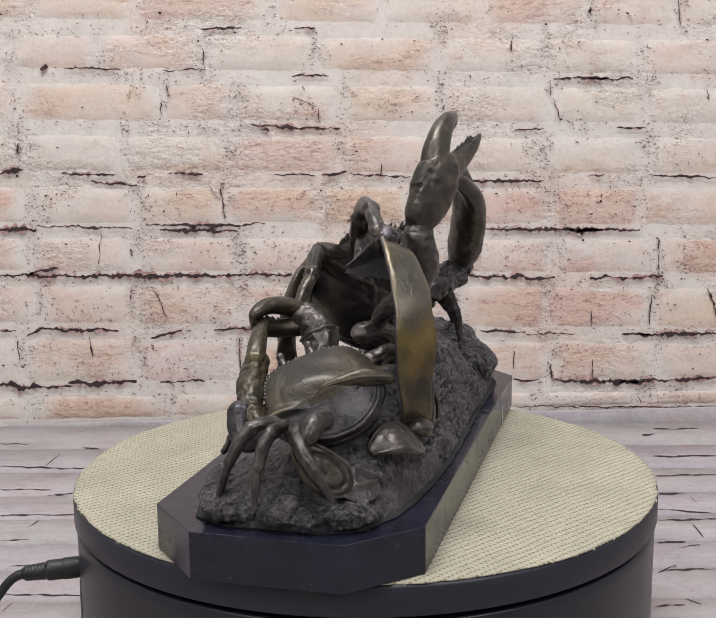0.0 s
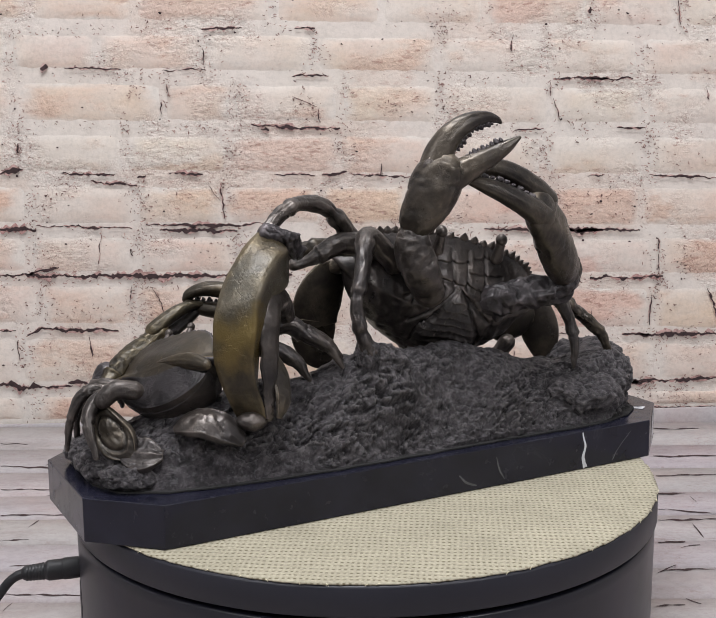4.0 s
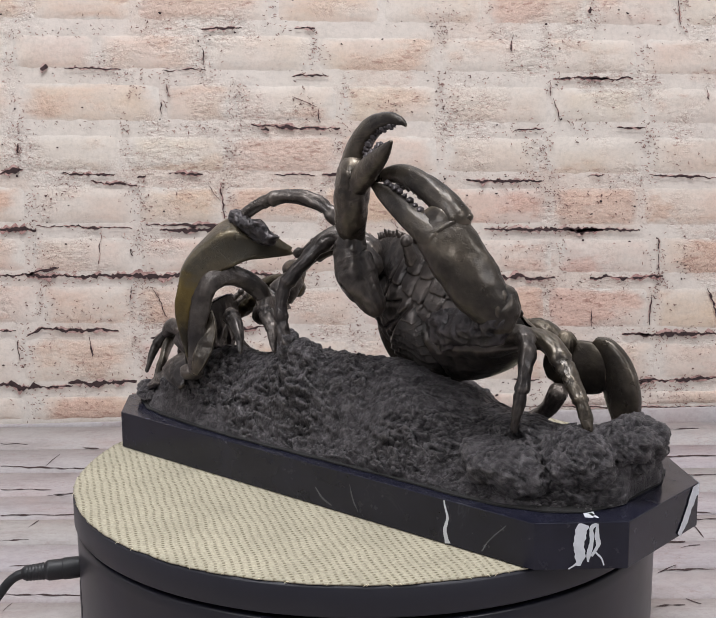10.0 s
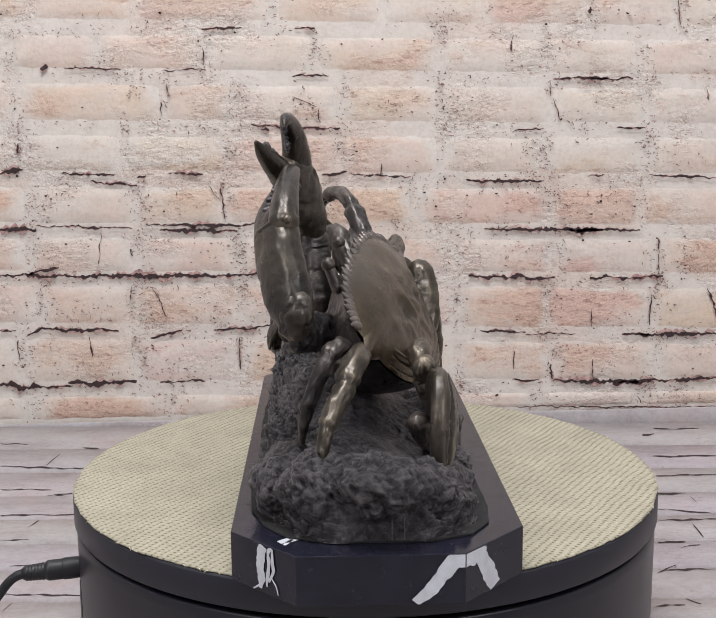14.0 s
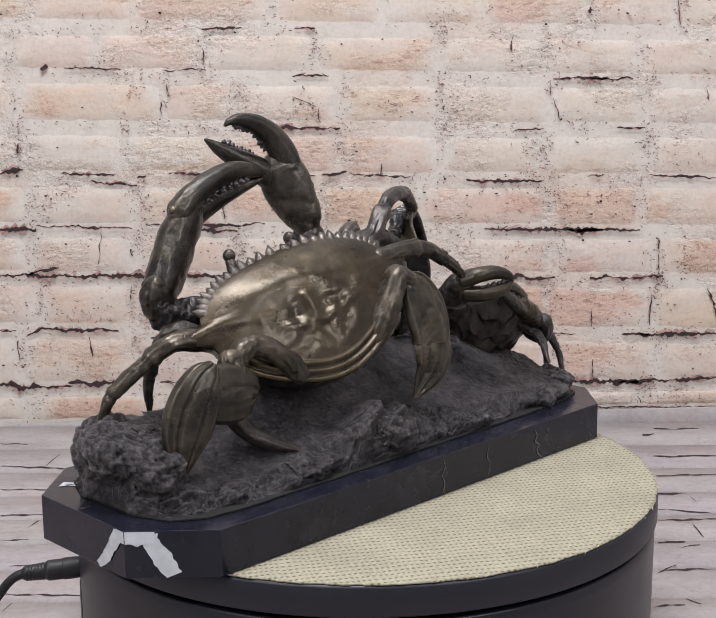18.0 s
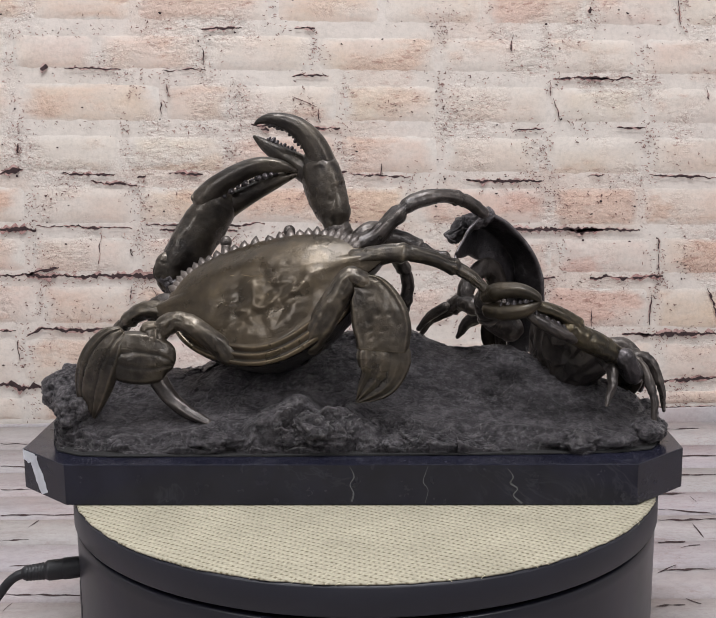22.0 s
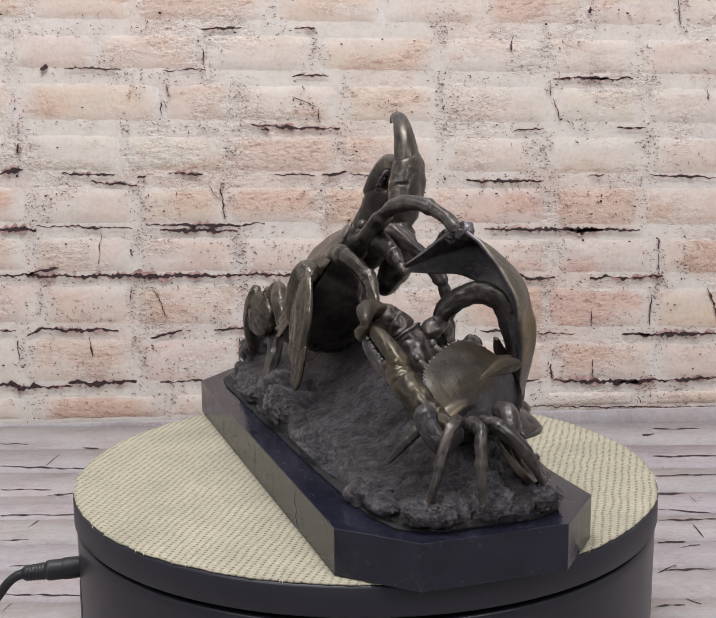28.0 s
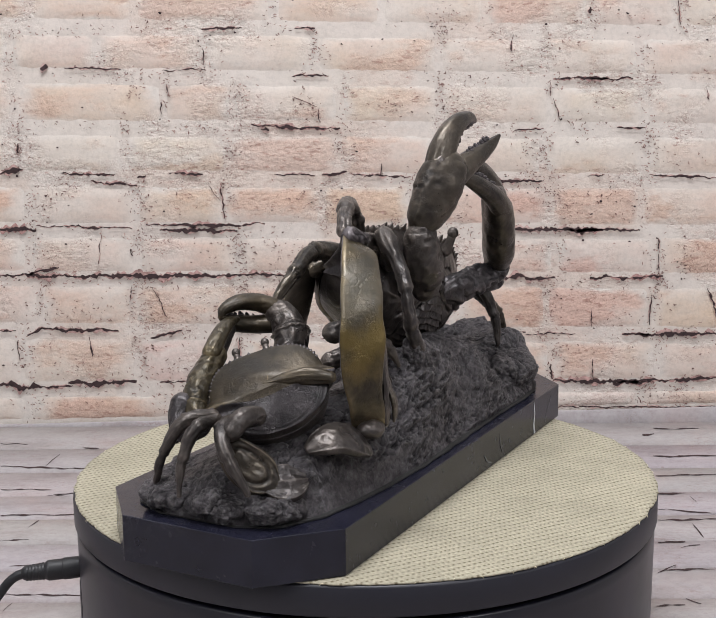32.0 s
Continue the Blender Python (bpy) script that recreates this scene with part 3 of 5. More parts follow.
vein(0, [(0.53, 0.98, 0.0028), (0.49, 0.84, 0.0032), (0.47, 0.56, 0.0034), (0.475, 0.30, 0.0030), (0.47, 0.10, 0.0012)], VEIN, seed=5)
vein(0, [(0.66, 0.98, 0.0008), (0.60, 0.88, 0.0012), (0.60, 0.6, 0.0012), (0.585, 0.4, 0.0015), (0.565, 0.18, 0.0006)], VEIN, seed=6)
vein(0, [(0.66, 0.98, 0.0006), (0.655, 0.75, 0.0012), (0.68, 0.58, 0.0014), (0.64, 0.42, 0.0008), (0.60, 0.3, 0.0010)], VEIN, seed=7)
vein(0, [(0.645, 0.40, 0.0006), (0.70, 0.26, 0.0005), (0.735, 0.10, 0.0004)], VEIN, seed=16)
vein(0, [(0.45, 0.16, 0.0006), (0.36, 0.04, 0.0005)], VEIN, seed=17)
vein(1, [(0.70, 0.06, 0.0026), (0.79, 0.30, 0.0034), (0.87, 0.62, 0.0040), (0.94, 0.90, 0.0042)], VEIN, seed=8)
vein(1, [(0.90, 0.90, 0.0038), (0.95, 0.88, 0.0040), (1.0, 0.88, 0.0040)], VEIN, seed=14)
vein(2, [(0.0, 0.88, 0.0040), (0.15, 0.87, 0.0042), (0.30, 0.86, 0.0042)], VEIN, seed=15)
vein(2, [(0.26, 0.92, 0.0040), (0.29, 0.72, 0.0048), (0.37, 0.48, 0.0050), (0.45, 0.22, 0.0052), (0.51, 0.05, 0.0044)], VEIN, seed=9)
vein(3, [(0.50, 0.95, 0.0002), (0.508, 0.7, 0.0004), (0.501, 0.5, 0.0003), (0.507, 0.3, 0.0005), (0.503, 0.1, 0.0006)], VEIN_FAINT, seed=11)
vein(3, [(0.635, 0.95, 0.0001), (0.630, 0.6, 0.0003), (0.637, 0.4, 0.0002), (0.633, 0.08, 0.0003)], VEIN_FAINT, seed=12)
vein(3, [(0.775, 0.9, 0.0002), (0.784, 0.7, 0.0004), (0.780, 0.55, 0.0007), (0.792, 0.42, 0.0004), (0.785, 0.25, 0.0005), (0.80, 0.06, 0.0007)], VEIN_FAINT, seed=13)
top_vein([(0.1965, -0.033, 0.0040), (0.2000, -0.039, 0.0036), (0.2025, -0.0435, 0.0030), (0.2055, -0.0475, 0.0030), (0.2085, -0.0525, 0.0022)], VEIN)
top_vein([(0.2045, -0.0455, 0.0009), (0.2090, -0.0480, 0.0011), (0.2125, -0.0495, 0.0008)], VEIN)
top_vein([(0.2028, 0.050, 0.0003), (0.196, 0.046, 0.0005), (0.1884, 0.040, 0.0003)], VEIN_FAINT)


# The mound: along the base, its crest's height and place and its two feet.
RX = [-0.200, -0.190, -0.165, -0.130, -0.100, -0.060, -0.020, 0.020, 0.060, 0.100, 0.130, 0.160, 0.185, 0.203, 0.212]
R_CREST = [0.036, 0.052, 0.062, 0.072, 0.078, 0.083, 0.091, 0.091, 0.086, 0.080, 0.065, 0.063, 0.066, 0.070, 0.052]
R_MID = [-0.005, -0.005, -0.010, -0.022, -0.032, -0.034, -0.036, -0.032, -0.024, -0.016, -0.012, -0.008, -0.005, -0.002, 0.0]
R_FRONT = [-0.022, -0.044, -0.058, -0.064, -0.067, -0.069, -0.069, -0.068, -0.067, -0.067, -0.068, -0.066, -0.058, -0.045, -0.022]
R_BACK = [0.020, 0.043, 0.050, 0.053, 0.054, 0.055, 0.056, 0.056, 0.058, 0.058, 0.058, 0.059, 0.056, 0.045, 0.022]


def mound_height(x, y):
    crest, mid = np.interp(x, RX, R_CREST), np.interp(x, RX, R_MID)
    f, b = np.interp(x, RX, R_FRONT), np.interp(x, RX, R_BACK)
    foot = BASE_TOP + 0.001
    if y < mid:
        s = min(1.0, max(0.0, (y - f) / (mid - f)))
        z = foot + (crest - foot) * (1 - (1 - s) ** 2.6)
    else:
        s = min(1.0, max(0.0, (b - y) / (b - mid)))
        z = foot + (crest - foot) * (0.28 * min(1, s * 9) + 0.72 * s * s * (3 - 2 * s) ** 0.7 if s < 1 else 1.0)
    return z


def rock():
    nx, ny = 680, 330
    verts, faces = [], []
    for i in range(nx + 1):
        x = RX[0] + (RX[-1] - RX[0]) * i / nx
        f, b = np.interp(x, RX, R_FRONT), np.interp(x, RX, R_BACK)
        for j in range(ny + 1):
            t = j / ny
            y = f + (b - f) * (0.3 * t + 0.7 * t * t * (3 - 2 * t))
            z = mound_height(x, y)
            q = Vector((x, y, z))
            mid = np.interp(x, RX, R_MID)
            front = 1.0 if y < mid else max(0.12, 1 - (y - mid) / 0.02)
            lip = max(0.0, 1 - (b - y) / 0.016) if y > mid else 0.0
            end = max(0.0, min(1.0, (x - 0.165) / 0.03))
            k = max(front, lip, end, 0.7 * min(1.0, max(0.0, (-0.165 - x) / 0.02)))
            swell = math.exp(-((x - 0.035) / 0.045) ** 2) * max(0.0, min(1.0, (y - 0.018) / 0.018)) if y > mid else 0.0
            k = max(k, swell)
            warp = q + noise.noise_vector(q * 55) * 0.0025
            w3 = Vector((warp.x, warp.y, warp.z * 1.4))
            coarse = noise.fractal(w3 * 48, 0.75, 2.1, 4)
            fine = noise.fractal(w3 * 150 + Vector((3, 1, 0)), 0.75, 2.1, 3)
            cell = noise.voronoi(w3 * 120)[0]
            chip = min(1.0, (cell[1] - cell[0]) * 1.6)
            patch = 0.5 + 1.0 * max(0.0, noise.noise(q * 26 + Vector((0, 0, 4))) + 0.25)
            facet = 0.0
            for size, part_ in ((68, 1.0), (150, 0.55)):
                w4 = Vector((warp.x, warp.y, warp.z * 1.6)) * size
                near = noise.voronoi(w4)[1][0]
                facet += part_ * (w4 - near).dot(noise.noise_vector(near * 3.7))
            facet = max(-0.6, min(0.6, facet))
            chips = 0.6 - 2.4 * abs(noise.noise(Vector((warp.x * 105, warp.y * 105, warp.z * 170)))) + 0.55 * (0.5 - 2.2 * abs(noise.noise(w3 * 190 + Vector((7, 2, 1)))))
            amp = 0.0010 * noise.noise(q * 38) + (0.0012 * coarse * k + 0.0011 * fine * (0.62 + 0.38 * k) + (0.0006 * chips + 0.0046 * facet) * (0.3 + 0.7 * k) + 0.0006 * (chip - 0.5) * k) * patch
            smooth = max(0.0, min(1.0, (0.046 - z) / 0.006)) * max(0.0, min(1.0, (-0.045 - x) / 0.03)) if y < mid else 0.0
            amp *= 1 - 0.8 * smooth
            big = 0.0060 * k * (1 - smooth) * noise.noise(q * 22 + Vector((0, 5, 0))) + 0.014 * swell * (0.5 + 1.3 * noise.noise(q * 52)) + 0.006 * lip * noise.noise(q * 60)
            edge = min(1.0, j / 5, (ny - j) / 5, i / 5, (nx - i) / 5)
            out = -1.0 if y < mid else 1.0
            verts.append((x + edge * amp * 0.4 + end * 0.004 * noise.noise(q * 30), y + out * (amp + big) * k * (0.4 + 0.6 * edge), z + (amp + big) * edge))
    w = ny + 1
    for i in range(nx):
        for j in range(ny):
            a = i * w + j
            faces.append((a, a + w, a + w + 1, a + 1))
    rim = [j for j in range(w)] + [i * w + ny for i in range(1, nx + 1)] + [nx * w + j for j in range(ny - 1, -1, -1)] + [i * w for i in range(nx - 1, 0, -1)]
    k = len(verts)
    verts += [(verts[r][0], verts[r][1], BASE_TOP + 0.0006) for r in rim]
    m = len(rim)
    for a in range(m):
        b = (a + 1) % m
        faces.append((rim[a], rim[b], k + b, k + a))
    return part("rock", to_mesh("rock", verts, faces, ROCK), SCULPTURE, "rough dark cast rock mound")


ROCK_OB = rock()


def foot_plate():
    """The thin sandy plate between rock and marble."""
    n, verts, faces = 140, [], []
    ring = []
    for i in range(n):
        x = RX[0] + (RX[-1] - RX[0]) * i / (n - 1)
        ring.append((x, np.interp(x, RX, R_FRONT) - 0.0035 - 0.001 * noise.noise(Vector((x * 60, 0, 0)))))
    for i in range(n - 1, -1, -1):
        x = RX[0] + (RX[-1] - RX[0]) * i / (n - 1)
        ring.append((x, np.interp(x, RX, R_BACK) + 0.0045 + 0.001 * noise.noise(Vector((x * 60, 4, 0)))))
    m = len(ring)
    verts = [(x, y, BASE_TOP + 0.0003) for x, y in ring] + [(x, y, BASE_TOP + 0.0012) for x, y in ring]
    faces = [tuple(range(m, 2 * m))] + [(i, (i + 1) % m, m + (i + 1) % m, m + i) for i in range(m)]
    part("foot_plate", to_mesh("foot_plate", verts, faces, SOIL, False), SCULPTURE, "thin sandy black plate round the rock")


foot_plate()


def lump(c, r, rough=0.0034, name="boulder", mat=None):
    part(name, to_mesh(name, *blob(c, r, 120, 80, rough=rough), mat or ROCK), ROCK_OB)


lump((0.2045, 0.000, 0.0570), (0.0165, 0.026, 0.0170), 0.0046)
lump((0.1940, 0.022, 0.0500), (0.0150, 0.022, 0.0170), 0.0042)
lump((0.188, -0.032, 0.0500), (0.021, 0.022, 0.0190), 0.0044)
lump((0.150, -0.050, 0.0420), (0.034, 0.018, 0.0180), 0.0044)
lump((-0.190, 0.024, 0.0360), (0.014, 0.018, 0.0095), 0.0042)
lump((-0.194, -0.010, 0.0350), (0.012, 0.020, 0.0090), 0.0042)
lump((-0.182, -0.038, 0.0350), (0.017, 0.016, 0.0090), 0.0042)
lump((-0.145, 0.046, 0.0340), (0.034, 0.0095, 0.0075), 0.0042)
lump((0.102, 0.050, 0.0355), (0.032, 0.0105, 0.0090), 0.0046)
lump((0.034, 0.053, 0.0410), (0.028, 0.0105, 0.0130), 0.0056)
lump((-0.024, -0.050, 0.0930), (0.0080, 0.0075, 0.0110), 0.0030)
lump((-0.010, -0.048, 0.0860), (0.018, 0.011, 0.0130), 0.0036)


def limb(name, rows, parent, mat=None, label="", **how):
    how.setdefault("crease", 0.11)
    how["seg"] = max(36, how.get("seg", 0))
    how.setdefault("seed", rows[0][0] * 900)
    return part(name, to_mesh(name, *tube(rows, **how), mat or BRONZE), parent, label)


def shell(centre, e1, e2, half, front, rear, dome, belly, teeth, bumps, spine, back_lines=None, belly_lines=None, crest=0.10, rims=0.09, fold=0.0, round_=(0.86, 0.92), n=340, rings=72):
    """A crab's body: domed back inside a toothed margin and a hollow-sided belly. e1 runs across it, e2 to its front."""
    e1 = Vector(e1).normalized()
    e2 = (Vector(e2) - e1 * Vector(e2).dot(e1)).normalized()
    e3 = e1.cross(e2)
    back, under = [], []
    for i in range(n):
        th = 2 * math.pi * i / n
        c, s = math.cos(th), math.sin(th)
        a = half * math.copysign(abs(c) ** round_[0], c)
        if s >= 0:
            b = front * s ** round_[1]
        else:
            b = -rear * abs(s) ** 0.80
            a *= 1 - 0.10 * abs(s) - 0.30 * abs(s) ** 3
        tip = max(0.0, 1 - abs(th if th < math.pi else th - 2 * math.pi) / 0.12) + max(0.0, 1 - abs(th - math.pi) / 0.12)
        grow = 1 + spine * tip
        ring_b, ring_u = [], []
        for j in range(rings + 1):
            r = j / rings
            sharp = r ** 7
            x, y = a * r * (1 + (grow - 1) * sharp), b * r * (1 + (grow - 1) * sharp)
            h = dome * (1 - r ** 2.2) ** 0.8
            p = Vector((x, y, 0))
            h += bumps * max(0.0, 1 - (r / 0.75) ** 2) * 1.6 * noise.noise(p * 46 + Vector((7, 0, 0)))
            h += bumps * (1 - r ** 3) * 0.7 * noise.noise(p * 22)
            ax = abs(x) / half
            if ax > 0.38:
                line = -0.16 * rear * max(0.0, 1 - (ax - 0.38) / 0.62) ** 1.3
                near = (y - line) / rear
                h += crest * dome * math.exp(-(near / (0.05 if near < 0 else 0.13)) ** 2) * min(1, (ax - 0.38) * 2.4)
            h -= fold * max(0.0, -y) * (1 - 0.3 * r)
            if back_lines:
                h += back_lines(x, y) * max(0.0, 1 - r ** 6)
            if r > 0.80 and s < -0.25:
                h += dome * rims * math.sin((r - 0.80) / 0.20 * 5 * math.pi)
            ring_b.append(Vector(centre) + e1 * x + e2 * y + e3 * h)
            d = -belly * (1 - r ** 3.0) ** 0.6 * (1 + (0.35 * min(1, -y / rear) if y < 0 else 0))
            face = max(0.0, min(1.0, s * 1.6))
            d = d * (1 - face) - belly * (1 - r ** 1.55) ** 0.92 * face
            if belly_lines:
                d -= belly_lines(x, y) * min(1, 9 * (1 - r))
            d += 0.0012 * noise.noise(p * 70 + Vector((0, 3, 0))) * min(1, 4 * (1 - r)) + 0.0010 * abs(noise.noise(p * 160)) * min(1, 4 * (1 - r))
            ring_u.append(Vector(centre) + e1 * x + e2 * y + e3 * (d - 0.0012))
        back.append(ring_b)
        under.append(ring_u)
    def skin(grid, flip):
        verts = [grid[0][0]] + [grid[i][j] for j in range(1, rings + 1) for i in range(n)]
        faces = []
        for i in range(n):
            i2 = (i + 1) % n
            faces.append((0, 1 + i, 1 + i2))
            for j in range(rings - 1):
                p, q = 1 + j * n, 1 + (j + 1) * n
                faces.append((p + i, q + i, q + i2, p + i2))
        return verts, [f[::-1] for f in faces] if flip else faces
    return skin(back, False), skin(under, True), (e1, e2, e3)


def margin_spikes(centre, e1, e2, half, front, count, radius, length, round_=(0.86, 0.92)):
    """Spikes along both halves of a shell's front edge."""
    out = []
    for k in range(2 * count):
        th = 0.30 + (math.pi - 0.60) * (k + 0.5) / (2 * count)
        c, s = math.cos(th), math.sin(th)
        p = Vector(centre) + e1 * half * math.copysign(abs(c) ** round_[0], c) * 0.985 + e2 * front * s ** round_[1] * 0.985
        d = (e1 * c * 0.8 + e2 * s - e1 * 0.25 * math.copysign(1, c)).normalized()
        ln = length * (0.8 + 0.4 * ((k * 5) % 3) / 2)
        out.append(tube([(*(p - d * radius), radius * 1.5, radius), (*(p + d * ln * 0.3), radius * 1.1, radius * 0.8), (*(p + d * ln), radius * 0.25, radius * 0.2)], tuple(e1 * s - e2 * c), n=7, seg=8))
    return join(out)


def toothed(path, count, size, axis):
    """A row of blunt claw teeth along a path."""
    s = spline(path, count)
    out = []
    for k, p in enumerate(s):
        r = size * (0.65 + 0.5 * ((k * 7) % 5) / 4)
        out.append(tube([(*p, r, r), (*(p + np.array(axis) * r * 0.9), r * 0.55, r * 0.55)], (0, 1, 0.1), n=4, seg=6))
    return join(out)


def seam(x, y, a, b, width):
    """1 on the line from a to b in a shell's plane, falling off within width."""
    ax, ay, dx, dy = a[0], a[1], b[0] - a[0], b[1] - a[1]
    t = min(1.0, max(0.0, ((x - ax) * dx + (y - ay) * dy) / (dx * dx + dy * dy)))
    return math.exp(-(((x - ax - t * dx) ** 2 + (y - ay - t * dy) ** 2) ** 0.5 / width) ** 2)


def carapace_lines(x, y):
    """Flowing raised lines in the middle of the back, with a groove beside each."""
    q = Vector((x, y, 0)) + noise.noise_vector(Vector((x * 60, y * 60, 3))) * 0.004
    h = 0.0
    for a, b, k in (((-0.026, -0.019), (-0.006, -0.023), 1.0), ((0.006, -0.021), (0.028, -0.015), 1.0), ((-0.007, -0.004), (-0.005, -0.032), 0.8), ((0.010, -0.003), (0.009, -0.033), 0.8),
                    ((-0.036, -0.009), (-0.018, -0.010), 0.6), ((0.018, -0.006), (0.036, -0.008), 0.6), ((-0.018, -0.036), (-0.005, -0.041), 0.5), ((0.008, -0.041), (0.022, -0.032), 0.5)):
        h = max(h, k * 0.0013 * seam(q.x, q.y, a, b, 0.0046))
    middle = math.exp(-((x - 0.003) / 0.036) ** 2 - ((y + 0.018) / 0.020) ** 2)
    return h + middle * (0.0026 * noise.noise(Vector((x * 70 + 4, y * 85, 0))) + 0.0012 * noise.noise(Vector((x * 150, y * 190, 8))))


def belly_plates(x, y):
    """Chest plates parted by grooves, and the pointed abdomen flap with its cross ridges."""
    g = 0.0
    for a, b in (((0.004, 0.028), (0.000, 0.013)), ((0.017, 0.026), (0.014, 0.016)), ((0.014, 0.016), (-0.010, 0.014)), ((-0.009, 0.029), (-0.010, 0.014)), ((0.016, 0.022), (-0.009, 0.024)),
                 ((-0.002, 0.013), (0.026, -0.014)), ((0.008, 0.012), (0.034, 0.002)), ((0.012, 0.017), (0.040, 0.012)), ((-0.006, 0.012), (-0.032, -0.004)), ((-0.010, 0.015), (-0.036, 0.008)),
                 ((-0.012, 0.020), (-0.038, 0.018)), ((-0.014, 0.026), (-0.034, 0.026)), ((-0.022, 0.030), (-0.026, 0.004)), ((0.024, 0.026), (0.028, 0.000))):
        g -= 0.0024 * seam(x, y, a, b, 0.0011)
    wide = 0.024 * max(0.0, min(1.0, (0.013 - y) / 0.030)) ** 0.8
    inside = abs(x + 0.005) / max(wide, 1e-4)
    if y < 0.013 and inside < 1:
        row = ((0.013 - y - 0.12 * abs(x + 0.005)) / 0.0052) % 1.0
        g += 0.0020 * min(1.0, 5 * (1 - inside)) + 0.0021 * row ** 1.5 * min(1.0, 6 * (1 - inside))
    elif -0.03 < y < 0.013:
        g -= 0.0016 * math.exp(-((inside - 1) * wide / 0.0011) ** 2)
    crumple = 0.5 - 2.0 * abs(noise.noise(Vector((x * 95, y * 70, 5)))) + 0.5 * noise.noise(Vector((x * 190, y * 190, 1)))
    return g + (0.0013 * crumple if inside > 1 else 0.0)


def big_crab():
    c = (0.067, 0.0100, 0.1335)
    up, low, (e1, e2, e3) = shell(c, (-0.953, 0.18, 0.244), (0.096, -0.585, 0.803), 0.072, 0.033, 0.060, 0.012, 0.042, 26, 0.0018, 0.20, carapace_lines, belly_plates)
    crab = part("large_crab", to_mesh("large_crab", *up, BRONZE_SHELL), SCULPTURE, "large bronze crab rearing up, its brown back polished")
    part("belly", to_mesh("belly", *low, BRONZE), crab, "dark bronze belly with ridged abdomen")
    part("margin_teeth", to_mesh("margin_teeth", *margin_spikes(c, e1, e2, 0.072, 0.033, 13, 0.0028, 0.0044), BRONZE), crab, "row of small spikes along the front edge")
    for x, y, z in ((0.0972, -0.0245, 0.1578), (0.0518, -0.0176, 0.1658)):
        v = np.array([x, y, z])
        part("eye", to_mesh("eye", *join([tube([(*(v + (0, 0.006, -0.014)), 0.0050, 0.0046), (*(v + (0, 0.003, -0.008)), 0.0038, 0.0036), (*(v + (0, 0.001, -0.003)), 0.0034, 0.0033)], (1, 0, 0), n=8, seg=12),
                                          blob(v, (0.0042, 0.0042, 0.0044), 20, 14)]), BRONZE), crab)
    # raised claw: flat palm, hooked upper finger and a straight lower one
    flat = (-0.7, -0.7, 0.0)
    limb("claw_arm", [(0.036, -0.030, 0.124, 0.008, 0.010), (0.026, -0.034, 0.140, 0.0125, 0.0135), (0.0195, -0.034, 0.156, 0.0120, 0.0130), (0.0195, -0.034, 0.166, 0.0095, 0.0110), (0.0195, -0.034, 0.170, 0.008, 0.0085)], crab, side=flat, rough=0.0013)
    up_claw = limb("raised_claw", [(0.0200, -0.0330, 0.1685, 0.0080, 0.0090), (0.0215, -0.0365, 0.1765, 0.0100, 0.0135), (0.0262, -0.0415, 0.1900, 0.0112, 0.0165), (0.0305, -0.0450, 0.2025, 0.0112, 0.0166), (0.0340, -0.0475, 0.2105, 0.0100, 0.0150), (0.0355, -0.0480, 0.2145, 0.0085, 0.0110)],
                   crab, BRONZE_CLAW, side=flat, rough=0.0009, power=2.3, seg=40, n=52, crease=0.07)
    limb("fixed_finger", [(0.0290, -0.0430, 0.2110, 0.0085, 0.0100), (0.0335, -0.0440, 0.2215, 0.0080, 0.0098), (0.0410, -0.0455, 0.2320, 0.0070, 0.0084), (0.0520, -0.0475, 0.2395, 0.0056, 0.0066), (0.0650, -0.0490, 0.2430, 0.0040, 0.0044), (0.0735, -0.0495, 0.2418, 0.0024, 0.0026), (0.0775, -0.0496, 0.2395, 0.0010, 0.0012)], up_claw, BRONZE_CLAW, side=flat, seg=20, n=40, power=2.2, crease=0.06)
    limb("moving_finger", [(0.0390, -0.0500, 0.2040, 0.0078, 0.0095), (0.0490, -0.0540, 0.2105, 0.0070, 0.0086), (0.0610, -0.0590, 0.2172, 0.0058, 0.0068), (0.0720, -0.0635, 0.2240, 0.0040, 0.0046), (0.0805, -0.0668, 0.2302, 0.0011, 0.0013)], up_claw, BRONZE_CLAW, side=flat, seg=20, n=36, power=2.2, crease=0.06)
    limb("knuckle", [(0.0235, -0.0425, 0.2085, 0.0050, 0.0050), (0.0255, -0.0435, 0.2135, 0.0058, 0.0052), (0.0290, -0.0440, 0.2165, 0.0050, 0.0050)], up_claw, side=flat, rough=0.0012)
    part("claw_teeth", to_mesh("claw_teeth", *join([toothed([(0.0440, -0.0490, 0.2230), (0.0500, -0.0490, 0.2315), (0.0590, -0.0500, 0.2372), (0.0690, -0.0505, 0.2395)], 11, 0.0024, (0.75, -0.15, -0.6)),
                                                    toothed([(0.0480, -0.0545, 0.2180), (0.0580, -0.0580, 0.2230), (0.0690, -0.0620, 0.2282)], 9, 0.0022, (-0.5, 0.1, 0.8))]), BRONZE_BLACK), up_claw)
